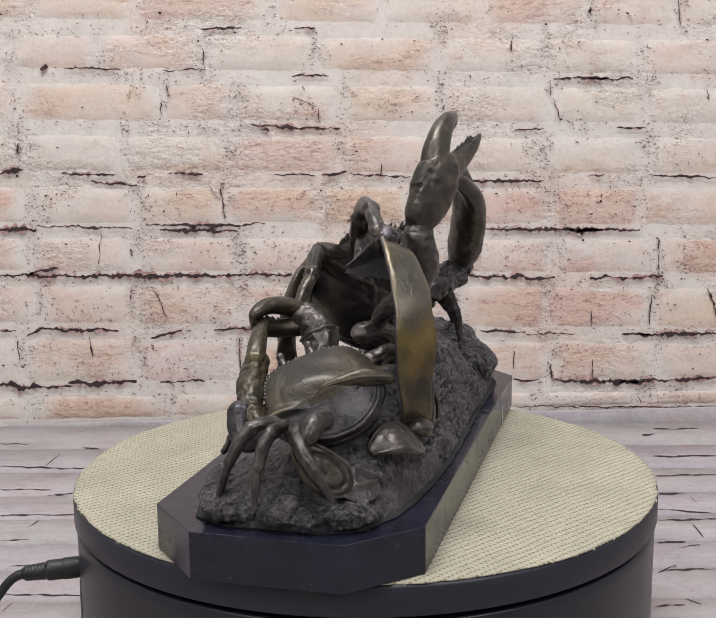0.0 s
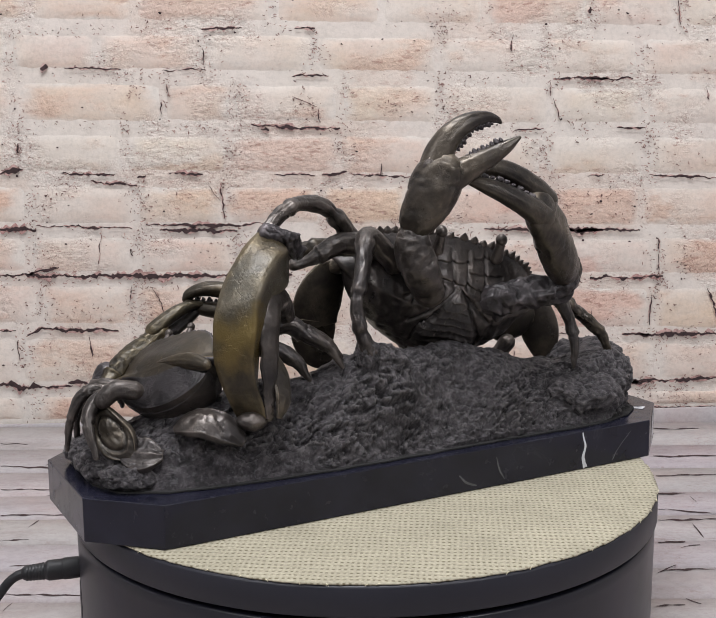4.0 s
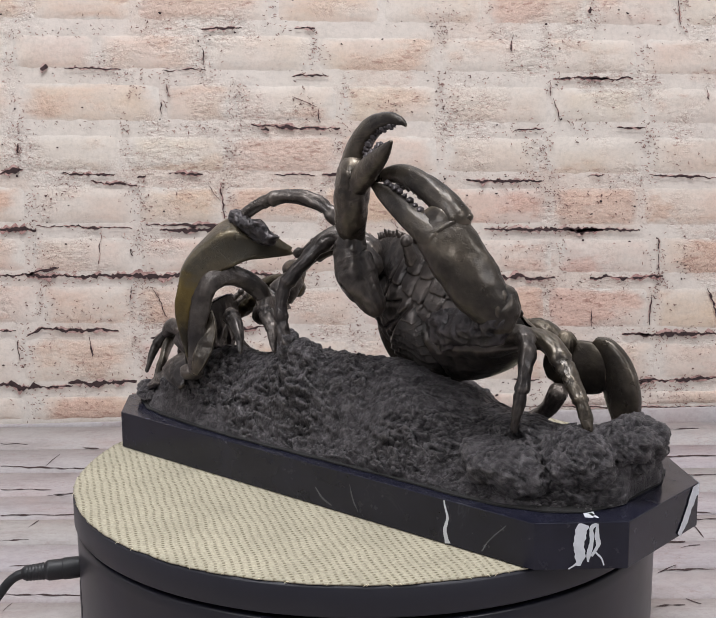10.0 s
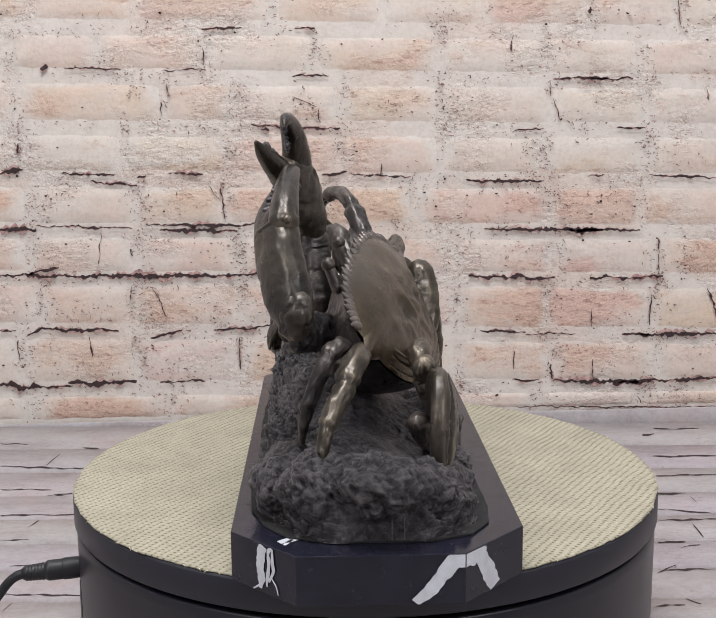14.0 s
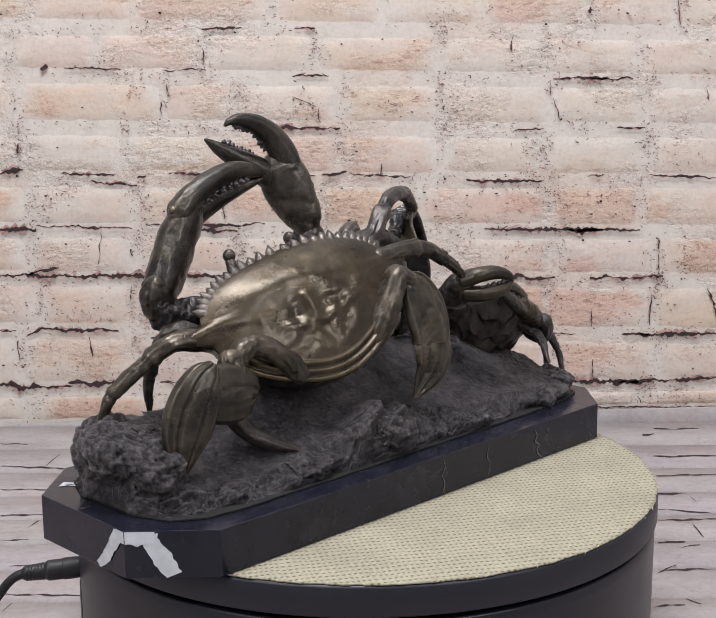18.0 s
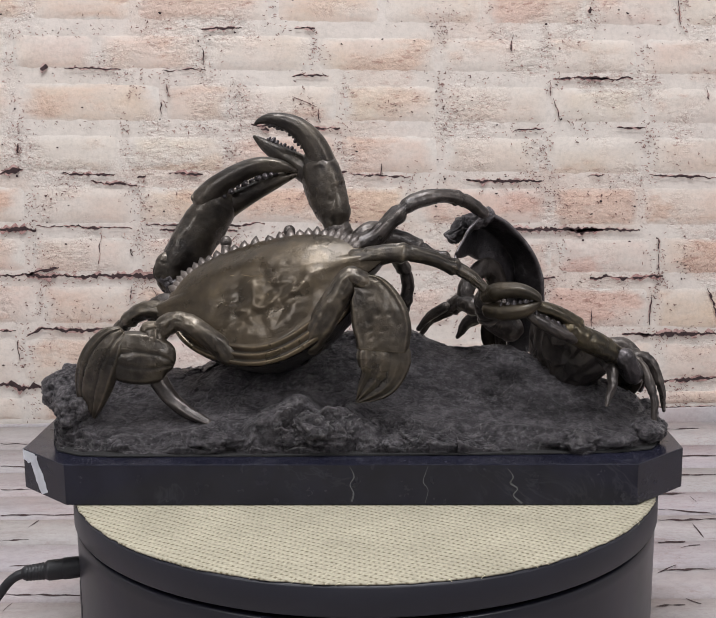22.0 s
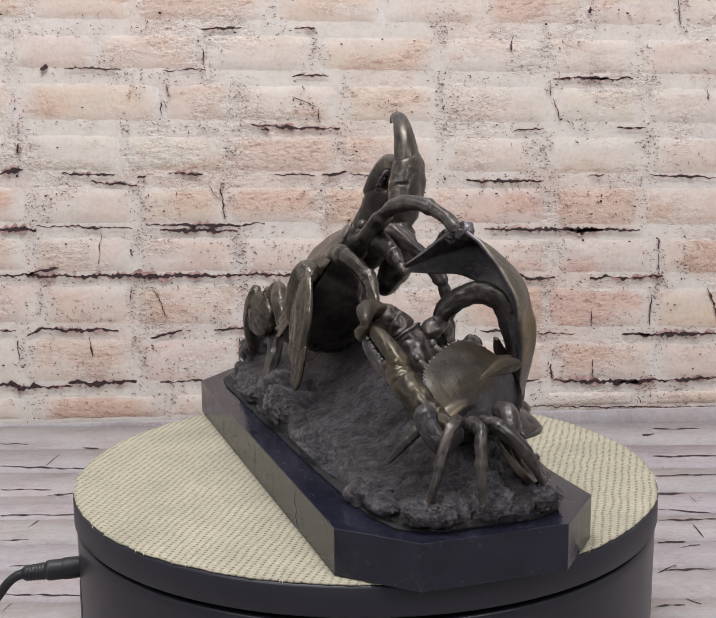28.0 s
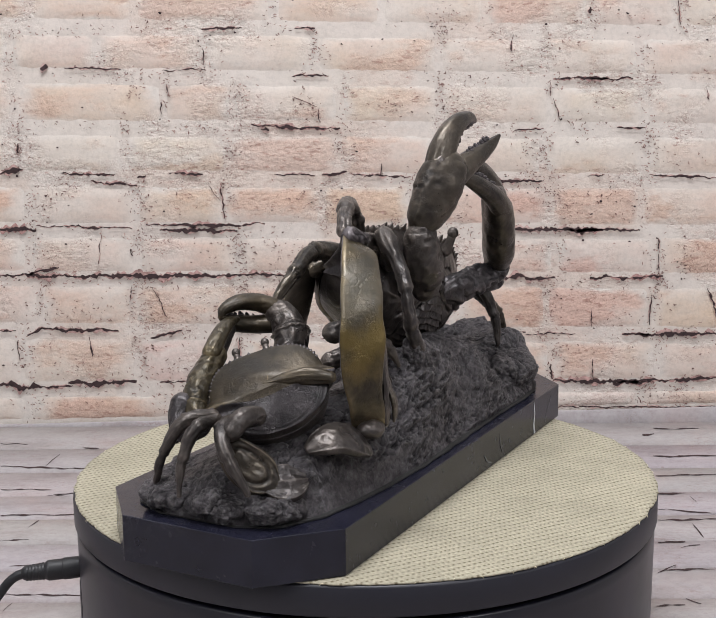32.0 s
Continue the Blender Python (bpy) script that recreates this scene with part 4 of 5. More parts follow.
    # bent claw: a broad flat palm with two long closed fingers
    limb("claw_arm", [(0.088, -0.026, 0.115, 0.012, 0.014), (0.104, -0.032, 0.118, 0.0105, 0.0115), (0.121, -0.038, 0.1205, 0.0098, 0.0108), (0.136, -0.042, 0.1235, 0.0100, 0.0105), (0.1430, -0.043, 0.1290, 0.0085, 0.0085)], crab, BRONZE_BLACK, side=(0, 1, 0), rough=0.0026, crease=0.24)
    flat = (0.5, -0.82, 0.2)
    bent = limb("bent_claw", [(0.1425, -0.0430, 0.1265, 0.0080, 0.0085), (0.1395, -0.0440, 0.1330, 0.0102, 0.0125), (0.1310, -0.0478, 0.1450, 0.0118, 0.0158), (0.1215, -0.0515, 0.1590, 0.0120, 0.0170), (0.1125, -0.0540, 0.1725, 0.0112, 0.0168), (0.1060, -0.0545, 0.1820, 0.0095, 0.0150), (0.1030, -0.0545, 0.1860, 0.0080, 0.0125)],
                crab, BRONZE_CLAW, side=flat, rough=0.0009, power=2.25, seg=40, n=60, crease=0.04)
    limb("wrist_cap", [(0.1440, -0.0425, 0.1270, 0.0075, 0.0080), (0.1435, -0.0425, 0.1350, 0.0098, 0.0105), (0.1410, -0.0430, 0.1420, 0.0085, 0.0100)], bent, BRONZE_CLAW, side=flat, rough=0.0012, crease=0.12)
    limb("fixed_finger", [(0.1085, -0.0590, 0.1745, 0.0085, 0.0098), (0.0940, -0.0600, 0.1835, 0.0076, 0.0082), (0.0790, -0.0575, 0.1915, 0.0064, 0.0068), (0.0640, -0.0530, 0.1985, 0.0050, 0.0052), (0.0490, -0.0472, 0.2035, 0.0016, 0.0018)], bent, BRONZE_CLAW, side=flat, seg=20, n=40, power=2.2, crease=0.05)
    limb("moving_finger", [(0.1165, -0.0500, 0.1850, 0.0086, 0.0092), (0.1060, -0.0495, 0.1950, 0.0078, 0.0084), (0.0900, -0.0485, 0.2045, 0.0068, 0.0075), (0.0740, -0.0468, 0.2100, 0.0058, 0.0064), (0.0600, -0.0455, 0.2095, 0.0044, 0.0048), (0.0490, -0.0460, 0.2060, 0.0015, 0.0018)], bent, BRONZE_CLAW, side=flat, seg=20, n=44, power=2.2, crease=0.06)
    limb("hinge_rim", [(0.1225, -0.0475, 0.1875, 0.0030, 0.0030), (0.1180, -0.0560, 0.1845, 0.0024, 0.0024), (0.1100, -0.0640, 0.1790, 0.0022, 0.0022), (0.1030, -0.0640, 0.1800, 0.0018, 0.0020), (0.0930, -0.0610, 0.1880, 0.0012, 0.0014)], bent, BRONZE_CLAW, side=flat, crease=0.05)
    part("claw_teeth", to_mesh("claw_teeth", *join([toothed([(0.1040, -0.0605, 0.1850), (0.0920, -0.0590, 0.1930), (0.0780, -0.0560, 0.2005), (0.0640, -0.0510, 0.2045)], 10, 0.0026, (0.35, -0.75, 0.15)),
                                                    toothed([(0.1060, -0.0480, 0.1850), (0.0920, -0.0460, 0.1940), (0.0780, -0.0440, 0.2005), (0.0660, -0.0430, 0.2040)], 9, 0.0024, (-0.35, 0.75, -0.1))]), BRONZE_BLACK), bent)
    # walking legs on the far side from the small crab
    limb("leg", [(0.128, -0.014, 0.112, 0.0062, 0.0062), (0.145, -0.022, 0.116, 0.0056, 0.0056), (0.153, -0.033, 0.096, 0.0045, 0.0047), (0.1525, -0.039, 0.078, 0.0033, 0.0035), (0.151, -0.041, 0.064, 0.0017, 0.0020)], crab, side=(0, 1, 0), rough=0.0012, keel=0.04, joints=(0.3, 0.62), n=48)
    limb("leg", [(0.130, -0.006, 0.110, 0.0075, 0.0066), (0.154, -0.010, 0.1115, 0.0070, 0.0062), (0.1715, -0.0178, 0.0990, 0.0062, 0.0052), (0.1845, -0.0250, 0.0860, 0.0052, 0.0044), (0.1915, -0.0285, 0.0740, 0.0036, 0.0034), (0.1930, -0.0290, 0.0660, 0.0026, 0.0026)], crab, BRONZE_WORN, side=(0, 1, 0), rough=0.0011, keel=0.05, joints=(0.34, 0.64), n=56)
    # swimming leg beside them
    swim = limb("swimming_leg", [(0.088, 0.030, 0.088, 0.0075, 0.0078), (0.103, 0.032, 0.101, 0.0066, 0.0068), (0.119, 0.0285, 0.1105, 0.0062, 0.0066), (0.131, 0.027, 0.1085, 0.0068, 0.0070), (0.139, 0.029, 0.101, 0.0062, 0.0064)], crab, BRONZE_WORN, side=(0, 1, 0), rough=0.0011)
    limb("joint_block", [(0.142, 0.029, 0.105, 0.0072, 0.0075), (0.1395, 0.031, 0.096, 0.0080, 0.0085), (0.139, 0.032, 0.088, 0.0070, 0.0075)], swim, BRONZE_WORN, side=(0, 1, 0), power=2.6, rough=0.0014, crease=0.22)
    part("palm", to_mesh("palm", *leaf([(0.127, 0.031, 0.083, 0.005), (0.132, 0.033, 0.085, 0.0130), (0.142, 0.035, 0.0865, 0.0170), (0.153, 0.036, 0.088, 0.0178), (0.163, 0.0365, 0.0885, 0.0160), (0.170, 0.036, 0.088, 0.0105)], (0.06, 1, 0.15), 0.0080, 0.006,
                                       lambda u, x: -0.0016 * math.exp(-((x - 0.25 + 1.2 * (u - 0.45) ** 2) / 0.05) ** 2) - 0.0012 * math.exp(-((x + 0.35 - 1.0 * (u - 0.5) ** 2) / 0.05) ** 2), 0.0006)[:2], BRONZE_WORN), swim)
    part("paddle", to_mesh("paddle", *leaf([(0.159, 0.0355, 0.106, 0.004), (0.1665, 0.0365, 0.099, 0.0115), (0.1745, 0.0365, 0.086, 0.0152), (0.1795, 0.0355, 0.071, 0.0148), (0.1820, 0.0345, 0.056, 0.0092), (0.1825, 0.0335, 0.044, 0.001)], (0.38, 1, 0.1), 0.0075, 0.006,
                                           lambda u, x: -0.0018 * math.exp(-((x - 0.30 - 0.2 * u) / 0.06) ** 2) - 0.0012 * math.exp(-((x + 0.40 - 0.1 * u) / 0.05) ** 2), 0.0010)[:2], BRONZE_WORN), swim)
    limb("foot", [(0.140, 0.026, 0.072, 0.0068, 0.0066), (0.131, 0.030, 0.060, 0.0058, 0.0056), (0.118, 0.037, 0.051, 0.0048, 0.0046), (0.103, 0.044, 0.045, 0.0030, 0.0030)], swim, BRONZE, side=(0, 1, 0), keel=0.05)
    # swimming leg towards the small crab
    swim = limb("swimming_leg", [(0.034, 0.034, 0.096, 0.0085, 0.0085), (0.026, 0.040, 0.112, 0.0098, 0.0090), (0.016, 0.040, 0.130, 0.0095, 0.0085), (0.008, 0.038, 0.141, 0.0085, 0.0075), (-0.001, 0.040, 0.139, 0.0070, 0.0065)], crab, BRONZE_WORN, side=(0, 1, 0), rough=0.0011)
    part("palm", to_mesh("palm", *leaf([(0.001, 0.041, 0.1395, 0.0060), (-0.004, 0.043, 0.133, 0.0135), (-0.0095, 0.046, 0.121, 0.0180), (-0.0125, 0.048, 0.110, 0.0190), (-0.0130, 0.0495, 0.102, 0.0178), (-0.0125, 0.0503, 0.0950, 0.0168)], (0.05, 1, 0.2), 0.0050, 0.004,
                                       lambda u, x: 0.0009 * math.cos(5 * x + 2.2 * u) ** 3 * min(1, 2 * u), 0.0012)[:2], BRONZE_WORN), swim)
    part("paddle", to_mesh("paddle", *leaf([(-0.0122, 0.0490, 0.1000, 0.0150), (-0.0130, 0.0508, 0.0950, 0.0172), (-0.0135, 0.052, 0.088, 0.0175), (-0.0105, 0.052, 0.077, 0.0140), (-0.003, 0.051, 0.068, 0.0085), (0.0045, 0.050, 0.0605, 0.0008)], (0.0, 1, 0.2), 0.0030, 0.0035,
                                           lambda u, x: 0.0009 * math.cos(10.5 * x - 1.5 * u) ** 3, 0.0010)[:2], BRONZE_WORN), swim)
    # legs reaching over the small crab
    limb("leg", [(0.006, 0.018, 0.149, 0.0078, 0.0080), (-0.017, 0.0234, 0.1545, 0.0062, 0.0064), (-0.038, 0.0226, 0.1535, 0.0052, 0.0054), (-0.060, 0.0185, 0.1455, 0.0047, 0.0050), (-0.075, 0.0195, 0.1360, 0.0038, 0.0040), (-0.0845, 0.0215, 0.1265, 0.0022, 0.0022)], crab, BRONZE_WORN, side=(0, 1, 0), rough=0.0010, keel=0.05, joints=(0.3, 0.62), n=56)
    limb("leg", [(0.008, 0.002, 0.154, 0.0080, 0.0080), (-0.010, 0.000, 0.1650, 0.0068, 0.0064), (-0.030, -0.0077, 0.1838, 0.0056, 0.0054), (-0.051, -0.0150, 0.1898, 0.0050, 0.0050), (-0.0705, -0.0240, 0.1862, 0.0047, 0.0048), (-0.0840, -0.0315, 0.1765, 0.0044, 0.0046)], crab, side=(0, 1, 0), rough=0.0010, keel=0.06, joints=(0.35, 0.75), n=60)
    limb("leg", [(0.018, -0.012, 0.146, 0.0085, 0.0085), (-0.0065, -0.019, 0.1655, 0.0068, 0.0068), (-0.0205, -0.0367, 0.1490, 0.0052, 0.0054), (-0.0287, -0.0460, 0.1336, 0.0046, 0.0046), (-0.0315, -0.0492, 0.1188, 0.0044, 0.0046), (-0.0275, -0.0514, 0.1035, 0.0046, 0.0048), (-0.0235, -0.0515, 0.0950, 0.0056, 0.0056)], crab, BRONZE, side=(0, 1, 0), rough=0.0012, joints=(0.25, 0.5, 0.75), n=64)
    limb("leg", [(0.010, -0.006, 0.156, 0.0085, 0.0085), (-0.018, -0.0060, 0.1610, 0.0062, 0.0076), (-0.036, -0.0080, 0.1550, 0.0048, 0.0064), (-0.048, -0.0075, 0.1505, 0.0034, 0.0036), (-0.056, -0.0070, 0.1490, 0.0038, 0.0042)], crab, side=(0, 1, 0), rough=0.0009, joints=(0.55,), n=48)


big_crab()


def folded_blade(crest, outer, inner, mat, n=60, thick=0.0024):
    """A hollow bent sheet: two curved panels that meet in a crest."""
    c, o, i = spline(crest, n), spline(outer, n), spline(inner, n)
    rows = []
    for k in range(n):
        row = []
        for t in np.linspace(0, 1, 9):
            row.append(o[k] * (1 - t) + c[k] * t)
        for t in np.linspace(0, 1, 9)[1:]:
            row.append(c[k] * (1 - t) + i[k] * t)
        row = np.array(row)
        row[1:-1] = 0.25 * row[:-2] + 0.5 * row[1:-1] + 0.25 * row[2:]
        mid = (o[k] + c[k] + i[k]) / 3
        for m in range(len(row)):
            bulge = math.sin(math.pi * (m / 8 if m <= 8 else (m - 8) / 8)) * 0.05
            row[m] = mid + (row[m] - mid) * (1 + bulge) + np.array(noise.noise_vector(Vector(row[m] * 55))) * 0.0018
        rows.append(row)
    g = np.array(rows)
    m = g.shape[1]
    du, dv = np.gradient(g, axis=0), np.gradient(g, axis=1)
    nor = np.cross(du, dv)
    nor /= np.linalg.norm(nor, axis=2)[:, :, None] + 1e-12
    cen = g.mean(axis=1)[:, None, :]
    if ((g - cen) * nor).sum() > 0:
        nor = -nor
    w = np.sin(np.linspace(0.15, math.pi - 0.15, n))[:, None, None] ** 0.3
    h = g + nor * thick * w
    verts = list(g.reshape(-1, 3)) + list(h.reshape(-1, 3))
    off, faces = n * m, []
    for a in range(n - 1):
        for b in range(m - 1):
            q = (a * m + b, a * m + b + 1, (a + 1) * m + b + 1, (a + 1) * m + b)
            faces += [q, tuple(off + x for x in q[::-1])]
        for b in (0, m - 1):
            faces.append((a * m + b, (a + 1) * m + b, off + (a + 1) * m + b, off + a * m + b))
    for a in (0, n - 1):
        for b in range(m - 1):
            faces.append((a * m + b, a * m + b + 1, off + a * m + b + 1, off + a * m + b))
    me = to_mesh("claw_blade", verts, faces, mat)
    me.materials.append(BRONZE_BLACK)
    for f in me.polygons:
        f.material_index = 1 if max(f.vertices) >= off else 0
    bm = bmesh.new()
    bm.from_mesh(me)
    bmesh.ops.recalc_face_normals(bm, faces=bm.faces)
    bm.to_mesh(me)
    bm.free()
    return me


def small_crab():
    up, low, (e1, e2, e3) = shell((-0.150, -0.018, 0.090), (0.59, -0.76, 0.28), (0.54, 0.58, 0.61), 0.034, 0.032, 0.026, 0.0065, 0.032, 26, 0.0024, 0.16, None, lambda x, y: 0.0030 * (0.5 - 2 * abs(noise.noise(Vector((x * 80, y * 80, 2))))) + 0.0016 * noise.noise(Vector((x * 170, y * 170, 6))), crest=0.45, rims=0.02, fold=0.40, round_=(0.66, 0.70))
    me = to_mesh("small_crab", *up, BRONZE_BLACK)
    me.materials.append(BRONZE_BROWN)
    for f in me.polygons:
        d = f.center - Vector((-0.150, -0.018, 0.090))
        f.material_index = 1 if d.dot(e2) > -0.0045 + 0.12 * abs(d.dot(e1)) else 0
    crab = part("small_crab", me, SCULPTURE, "smaller bronze crab lying beneath the large one")
    part("belly", to_mesh("belly", *low, BRONZE), crab)
    part("margin_teeth", to_mesh("margin_teeth", *margin_spikes((-0.150, -0.018, 0.090), e1, e2, 0.034, 0.032, 13, 0.0009, 0.0013, (0.66, 0.70)), BRONZE_BLACK), crab)
    for v in ((-0.1250, 0.0010, 0.1132), (-0.1352, 0.0148, 0.1076)):
        v = np.array(v)
        part("eye", to_mesh("eye", *join([blob(v, (0.0026, 0.0026, 0.0028), 14, 10), tube([(*(v - (0.007, 0.008, 0.009)), 0.0028, 0.0028), (*(v - (0.001, 0.001, 0.0015)), 0.0019, 0.0019)], (1, 0, 0), n=6, seg=10)]), BRONZE), crab)
    # claw along the slope
    claw = limb("claw", [(-0.178, 0.013, 0.078, 0.0052, 0.0052), (-0.171, 0.020, 0.084, 0.0068, 0.0068), (-0.160, 0.025, 0.091, 0.0080, 0.0078), (-0.146, 0.028, 0.099, 0.0084, 0.0080), (-0.136, 0.029, 0.105, 0.0076, 0.0070)], crab, BRONZE_GOLD, side=(0, 1, 0), rough=0.0010, joints=(0.22,))
    limb("fixed_finger", [(-0.142, 0.028, 0.1075, 0.0058, 0.0052), (-0.128, 0.031, 0.1160, 0.0054, 0.0048), (-0.116, 0.033, 0.1205, 0.0042, 0.0040), (-0.106, 0.033, 0.1215, 0.0020, 0.0020)], claw, BRONZE_GOLD, side=(0, 1, 0))
    limb("moving_finger", [(-0.140, 0.030, 0.0995, 0.0056, 0.0050), (-0.126, 0.034, 0.1055, 0.0054, 0.0048), (-0.113, 0.036, 0.1130, 0.0042, 0.0040), (-0.105, 0.035, 0.1190, 0.0020, 0.0020)], claw, BRONZE, side=(0, 1, 0))
    part("claw_teeth", to_mesh("claw_teeth", *toothed([(-0.136, 0.033, 0.105), (-0.124, 0.036, 0.111), (-0.113, 0.037, 0.117)], 7, 0.0022, (0.0, 0.3, 0.5)), BRONZE_BLACK), claw)
    claw = limb("claw", [(-0.102, 0.000, 0.098, 0.0085, 0.0085), (-0.090, 0.004, 0.110, 0.0110, 0.0110), (-0.0845, 0.012, 0.121, 0.0095, 0.0095), (-0.0850, 0.018, 0.124, 0.0080, 0.0080)], crab, side=(1, 0, 0), rough=0.0011, joints=(0.4,))
    limb("fixed_finger", [(-0.0835, 0.018, 0.1255, 0.0070, 0.0060), (-0.090, 0.027, 0.1300, 0.0068, 0.0058), (-0.102, 0.034, 0.1315, 0.0060, 0.0050), (-0.112, 0.038, 0.1285, 0.0040, 0.0036), (-0.1155, 0.039, 0.1245, 0.0018, 0.0018)], claw, BRONZE_BROWN, side=(0, 1, 0), crease=0.06)
    limb("moving_finger", [(-0.085, 0.020, 0.1165, 0.0072, 0.0062), (-0.094, 0.030, 0.1165, 0.0068, 0.0058), (-0.106, 0.037, 0.1190, 0.0056, 0.0050), (-0.115, 0.039, 0.1240, 0.0020, 0.0020)], claw, BRONZE_BROWN, side=(0, 1, 0), crease=0.06)
    part("claw_teeth", to_mesh("claw_teeth", *toothed([(-0.091, 0.031, 0.1215), (-0.101, 0.036, 0.1235), (-0.110, 0.039, 0.1255)], 6, 0.0021, (0.0, 0.2, 0.6)), BRONZE_BLACK), claw)
    # arm arching from the claw down to the shell
    limb("claw_arm", [(-0.178, 0.010, 0.074, 0.0060, 0.0060), (-0.182, 0.019, 0.071, 0.0066, 0.0066), (-0.179, 0.025, 0.078, 0.0062, 0.0062), (-0.174, 0.026, 0.085, 0.0070, 0.0070)], crab, BRONZE_BLACK, side=(1, 0, 0))
    # small leg folded over the back
    limb("leg", [(-0.134, -0.049, 0.099, 0.0035, 0.0035), (-0.140, -0.038, 0.100, 0.0052, 0.0036), (-0.147, -0.026, 0.0985, 0.0036, 0.0030), (-0.154, -0.014, 0.0955, 0.0010, 0.0010)], crab, BRONZE_BROWN, side=(0.3, 0, 1), keel=0.05)
    # legs
    for rows in ([(-0.160, 0.014, 0.083, 0.0039, 0.0039), (-0.166, 0.028, 0.074, 0.0036, 0.0036), (-0.160, 0.042, 0.056, 0.0017, 0.0017)],
                 [(-0.172, 0.006, 0.080, 0.0039, 0.0039), (-0.186, 0.016, 0.078, 0.0037, 0.0039), (-0.194, 0.026, 0.060, 0.0030, 0.0031), (-0.194, 0.032, 0.041, 0.0014, 0.0014)],
                 [(-0.178, 0.000, 0.080, 0.0039, 0.0039), (-0.194, 0.002, 0.078, 0.0039, 0.0041), (-0.203, 0.006, 0.062, 0.0030, 0.0031), (-0.206, 0.006, 0.043, 0.0014, 0.0014)],
                 [(-0.176, -0.008, 0.079, 0.0039, 0.0039), (-0.190, -0.012, 0.078, 0.0043, 0.0043), (-0.200, -0.022, 0.066, 0.0039, 0.0039), (-0.199, -0.034, 0.047, 0.0017, 0.0017)]):
        limb("leg", rows, crab, side=(1, 0, 0), rough=0.0010, keel=0.04, joints=(0.33, 0.66), n=36)
    swim = limb("swimming_leg", [(-0.170, -0.022, 0.082, 0.006, 0.006), (-0.182, -0.020, 0.083, 0.0062, 0.0060), (-0.190, -0.018, 0.077, 0.0058, 0.0055)], crab, side=(0, 0, 1))
    part("paddle", to_mesh("paddle", *leaf([(-0.189, -0.012, 0.073, 0.004), (-0.190, -0.017, 0.068, 0.0085), (-0.188, -0.025, 0.060, 0.0120), (-0.183, -0.033, 0.052, 0.0115), (-0.179, -0.039, 0.046, 0.004)], (-0.75, -0.25, 0.6), 0.0030, 0.004,
                                           lambda u, x: -0.0016 * math.exp(-((x * x + (2.2 * u - 1.2) ** 2 - 0.35) / 0.10) ** 2), 0.0014)[:2], BRONZE_WORN), swim)
    part("paddle", to_mesh("paddle", *leaf([(-0.182, -0.031, 0.048, 0.004), (-0.178, -0.037, 0.0475, 0.0105), (-0.171, -0.044, 0.047, 0.0115), (-0.163, -0.049, 0.047, 0.004)], (-0.6, -0.4, 0.7), 0.0026, 0.004,
                                           lambda u, x: 0.0007 * math.cos(9 * x) ** 3, 0.0012)[:2], BRONZE), swim)
    part("curved_plate", to_mesh("curved_plate", *leaf([(-0.153, -0.043, 0.060, 0.003), (-0.146, -0.049, 0.0635, 0.0090), (-0.136, -0.055, 0.0640, 0.0115), (-0.126, -0.061, 0.059, 0.0095), (-0.118, -0.065, 0.052, 0.003)], (-0.45, -0.38, 0.82), 0.0050, 0.003, None, 0.0008)[:2], BRONZE), crab)
    # legs under the blade, and the leaf between them
    limb("leg", [(-0.078, -0.018, 0.112, 0.0070, 0.0070), (-0.069, -0.0270, 0.1135, 0.0062, 0.0062), (-0.0605, -0.0350, 0.1075, 0.0050, 0.0052), (-0.0485, -0.0415, 0.1000, 0.0042, 0.0044), (-0.0412, -0.0467, 0.0870, 0.0016, 0.0016)], crab, BRONZE, side=(0, 1, 0), rough=0.0009, keel=0.05, joints=(0.45, 0.75), n=44)
    limb("leg", [(-0.058, -0.030, 0.110, 0.0036, 0.0036), (-0.0480, -0.0350, 0.1030, 0.0034, 0.0034), (-0.0390, -0.0400, 0.0920, 0.0018, 0.0018)], crab, BRONZE, side=(0, 1, 0), rough=0.0006)
    limb("leg", [(-0.102, -0.030, 0.100, 0.0065, 0.0065), (-0.0920, -0.0390, 0.1035, 0.0056, 0.0056), (-0.0767, -0.0473, 0.0965, 0.0046, 0.0048), (-0.0678, -0.0530, 0.0835, 0.0016, 0.0016)], crab, BRONZE, side=(0, 1, 0), rough=0.0009, keel=0.05, joints=(0.4,), n=40)
    part("leaf_plate", to_mesh("leaf_plate", *leaf([(-0.1000, -0.0520, 0.1080, 0.0020), (-0.0945, -0.0580, 0.0980, 0.0060), (-0.0920, -0.0640, 0.0870, 0.0068), (-0.0935, -0.0690, 0.0760, 0.0058), (-0.0970, -0.0705, 0.0660, 0.0020)], (0.35, -0.93, 0.1), 0.0022, 0.0020,
                                                   lambda u, x: -0.0008 * math.exp(-((u - 0.55) / 0.05) ** 2), 0.0006)[:2], BRONZE_WORN), crab)
    # tall bent claw blades
    crest = [(-0.063, -0.006, 0.150), (-0.072, -0.036, 0.161), (-0.084, -0.053, 0.164), (-0.099, -0.0645, 0.153), (-0.108, -0.0705, 0.138), (-0.1125, -0.0730, 0.119), (-0.1120, -0.0720, 0.094), (-0.1050, -0.0685, 0.066)]
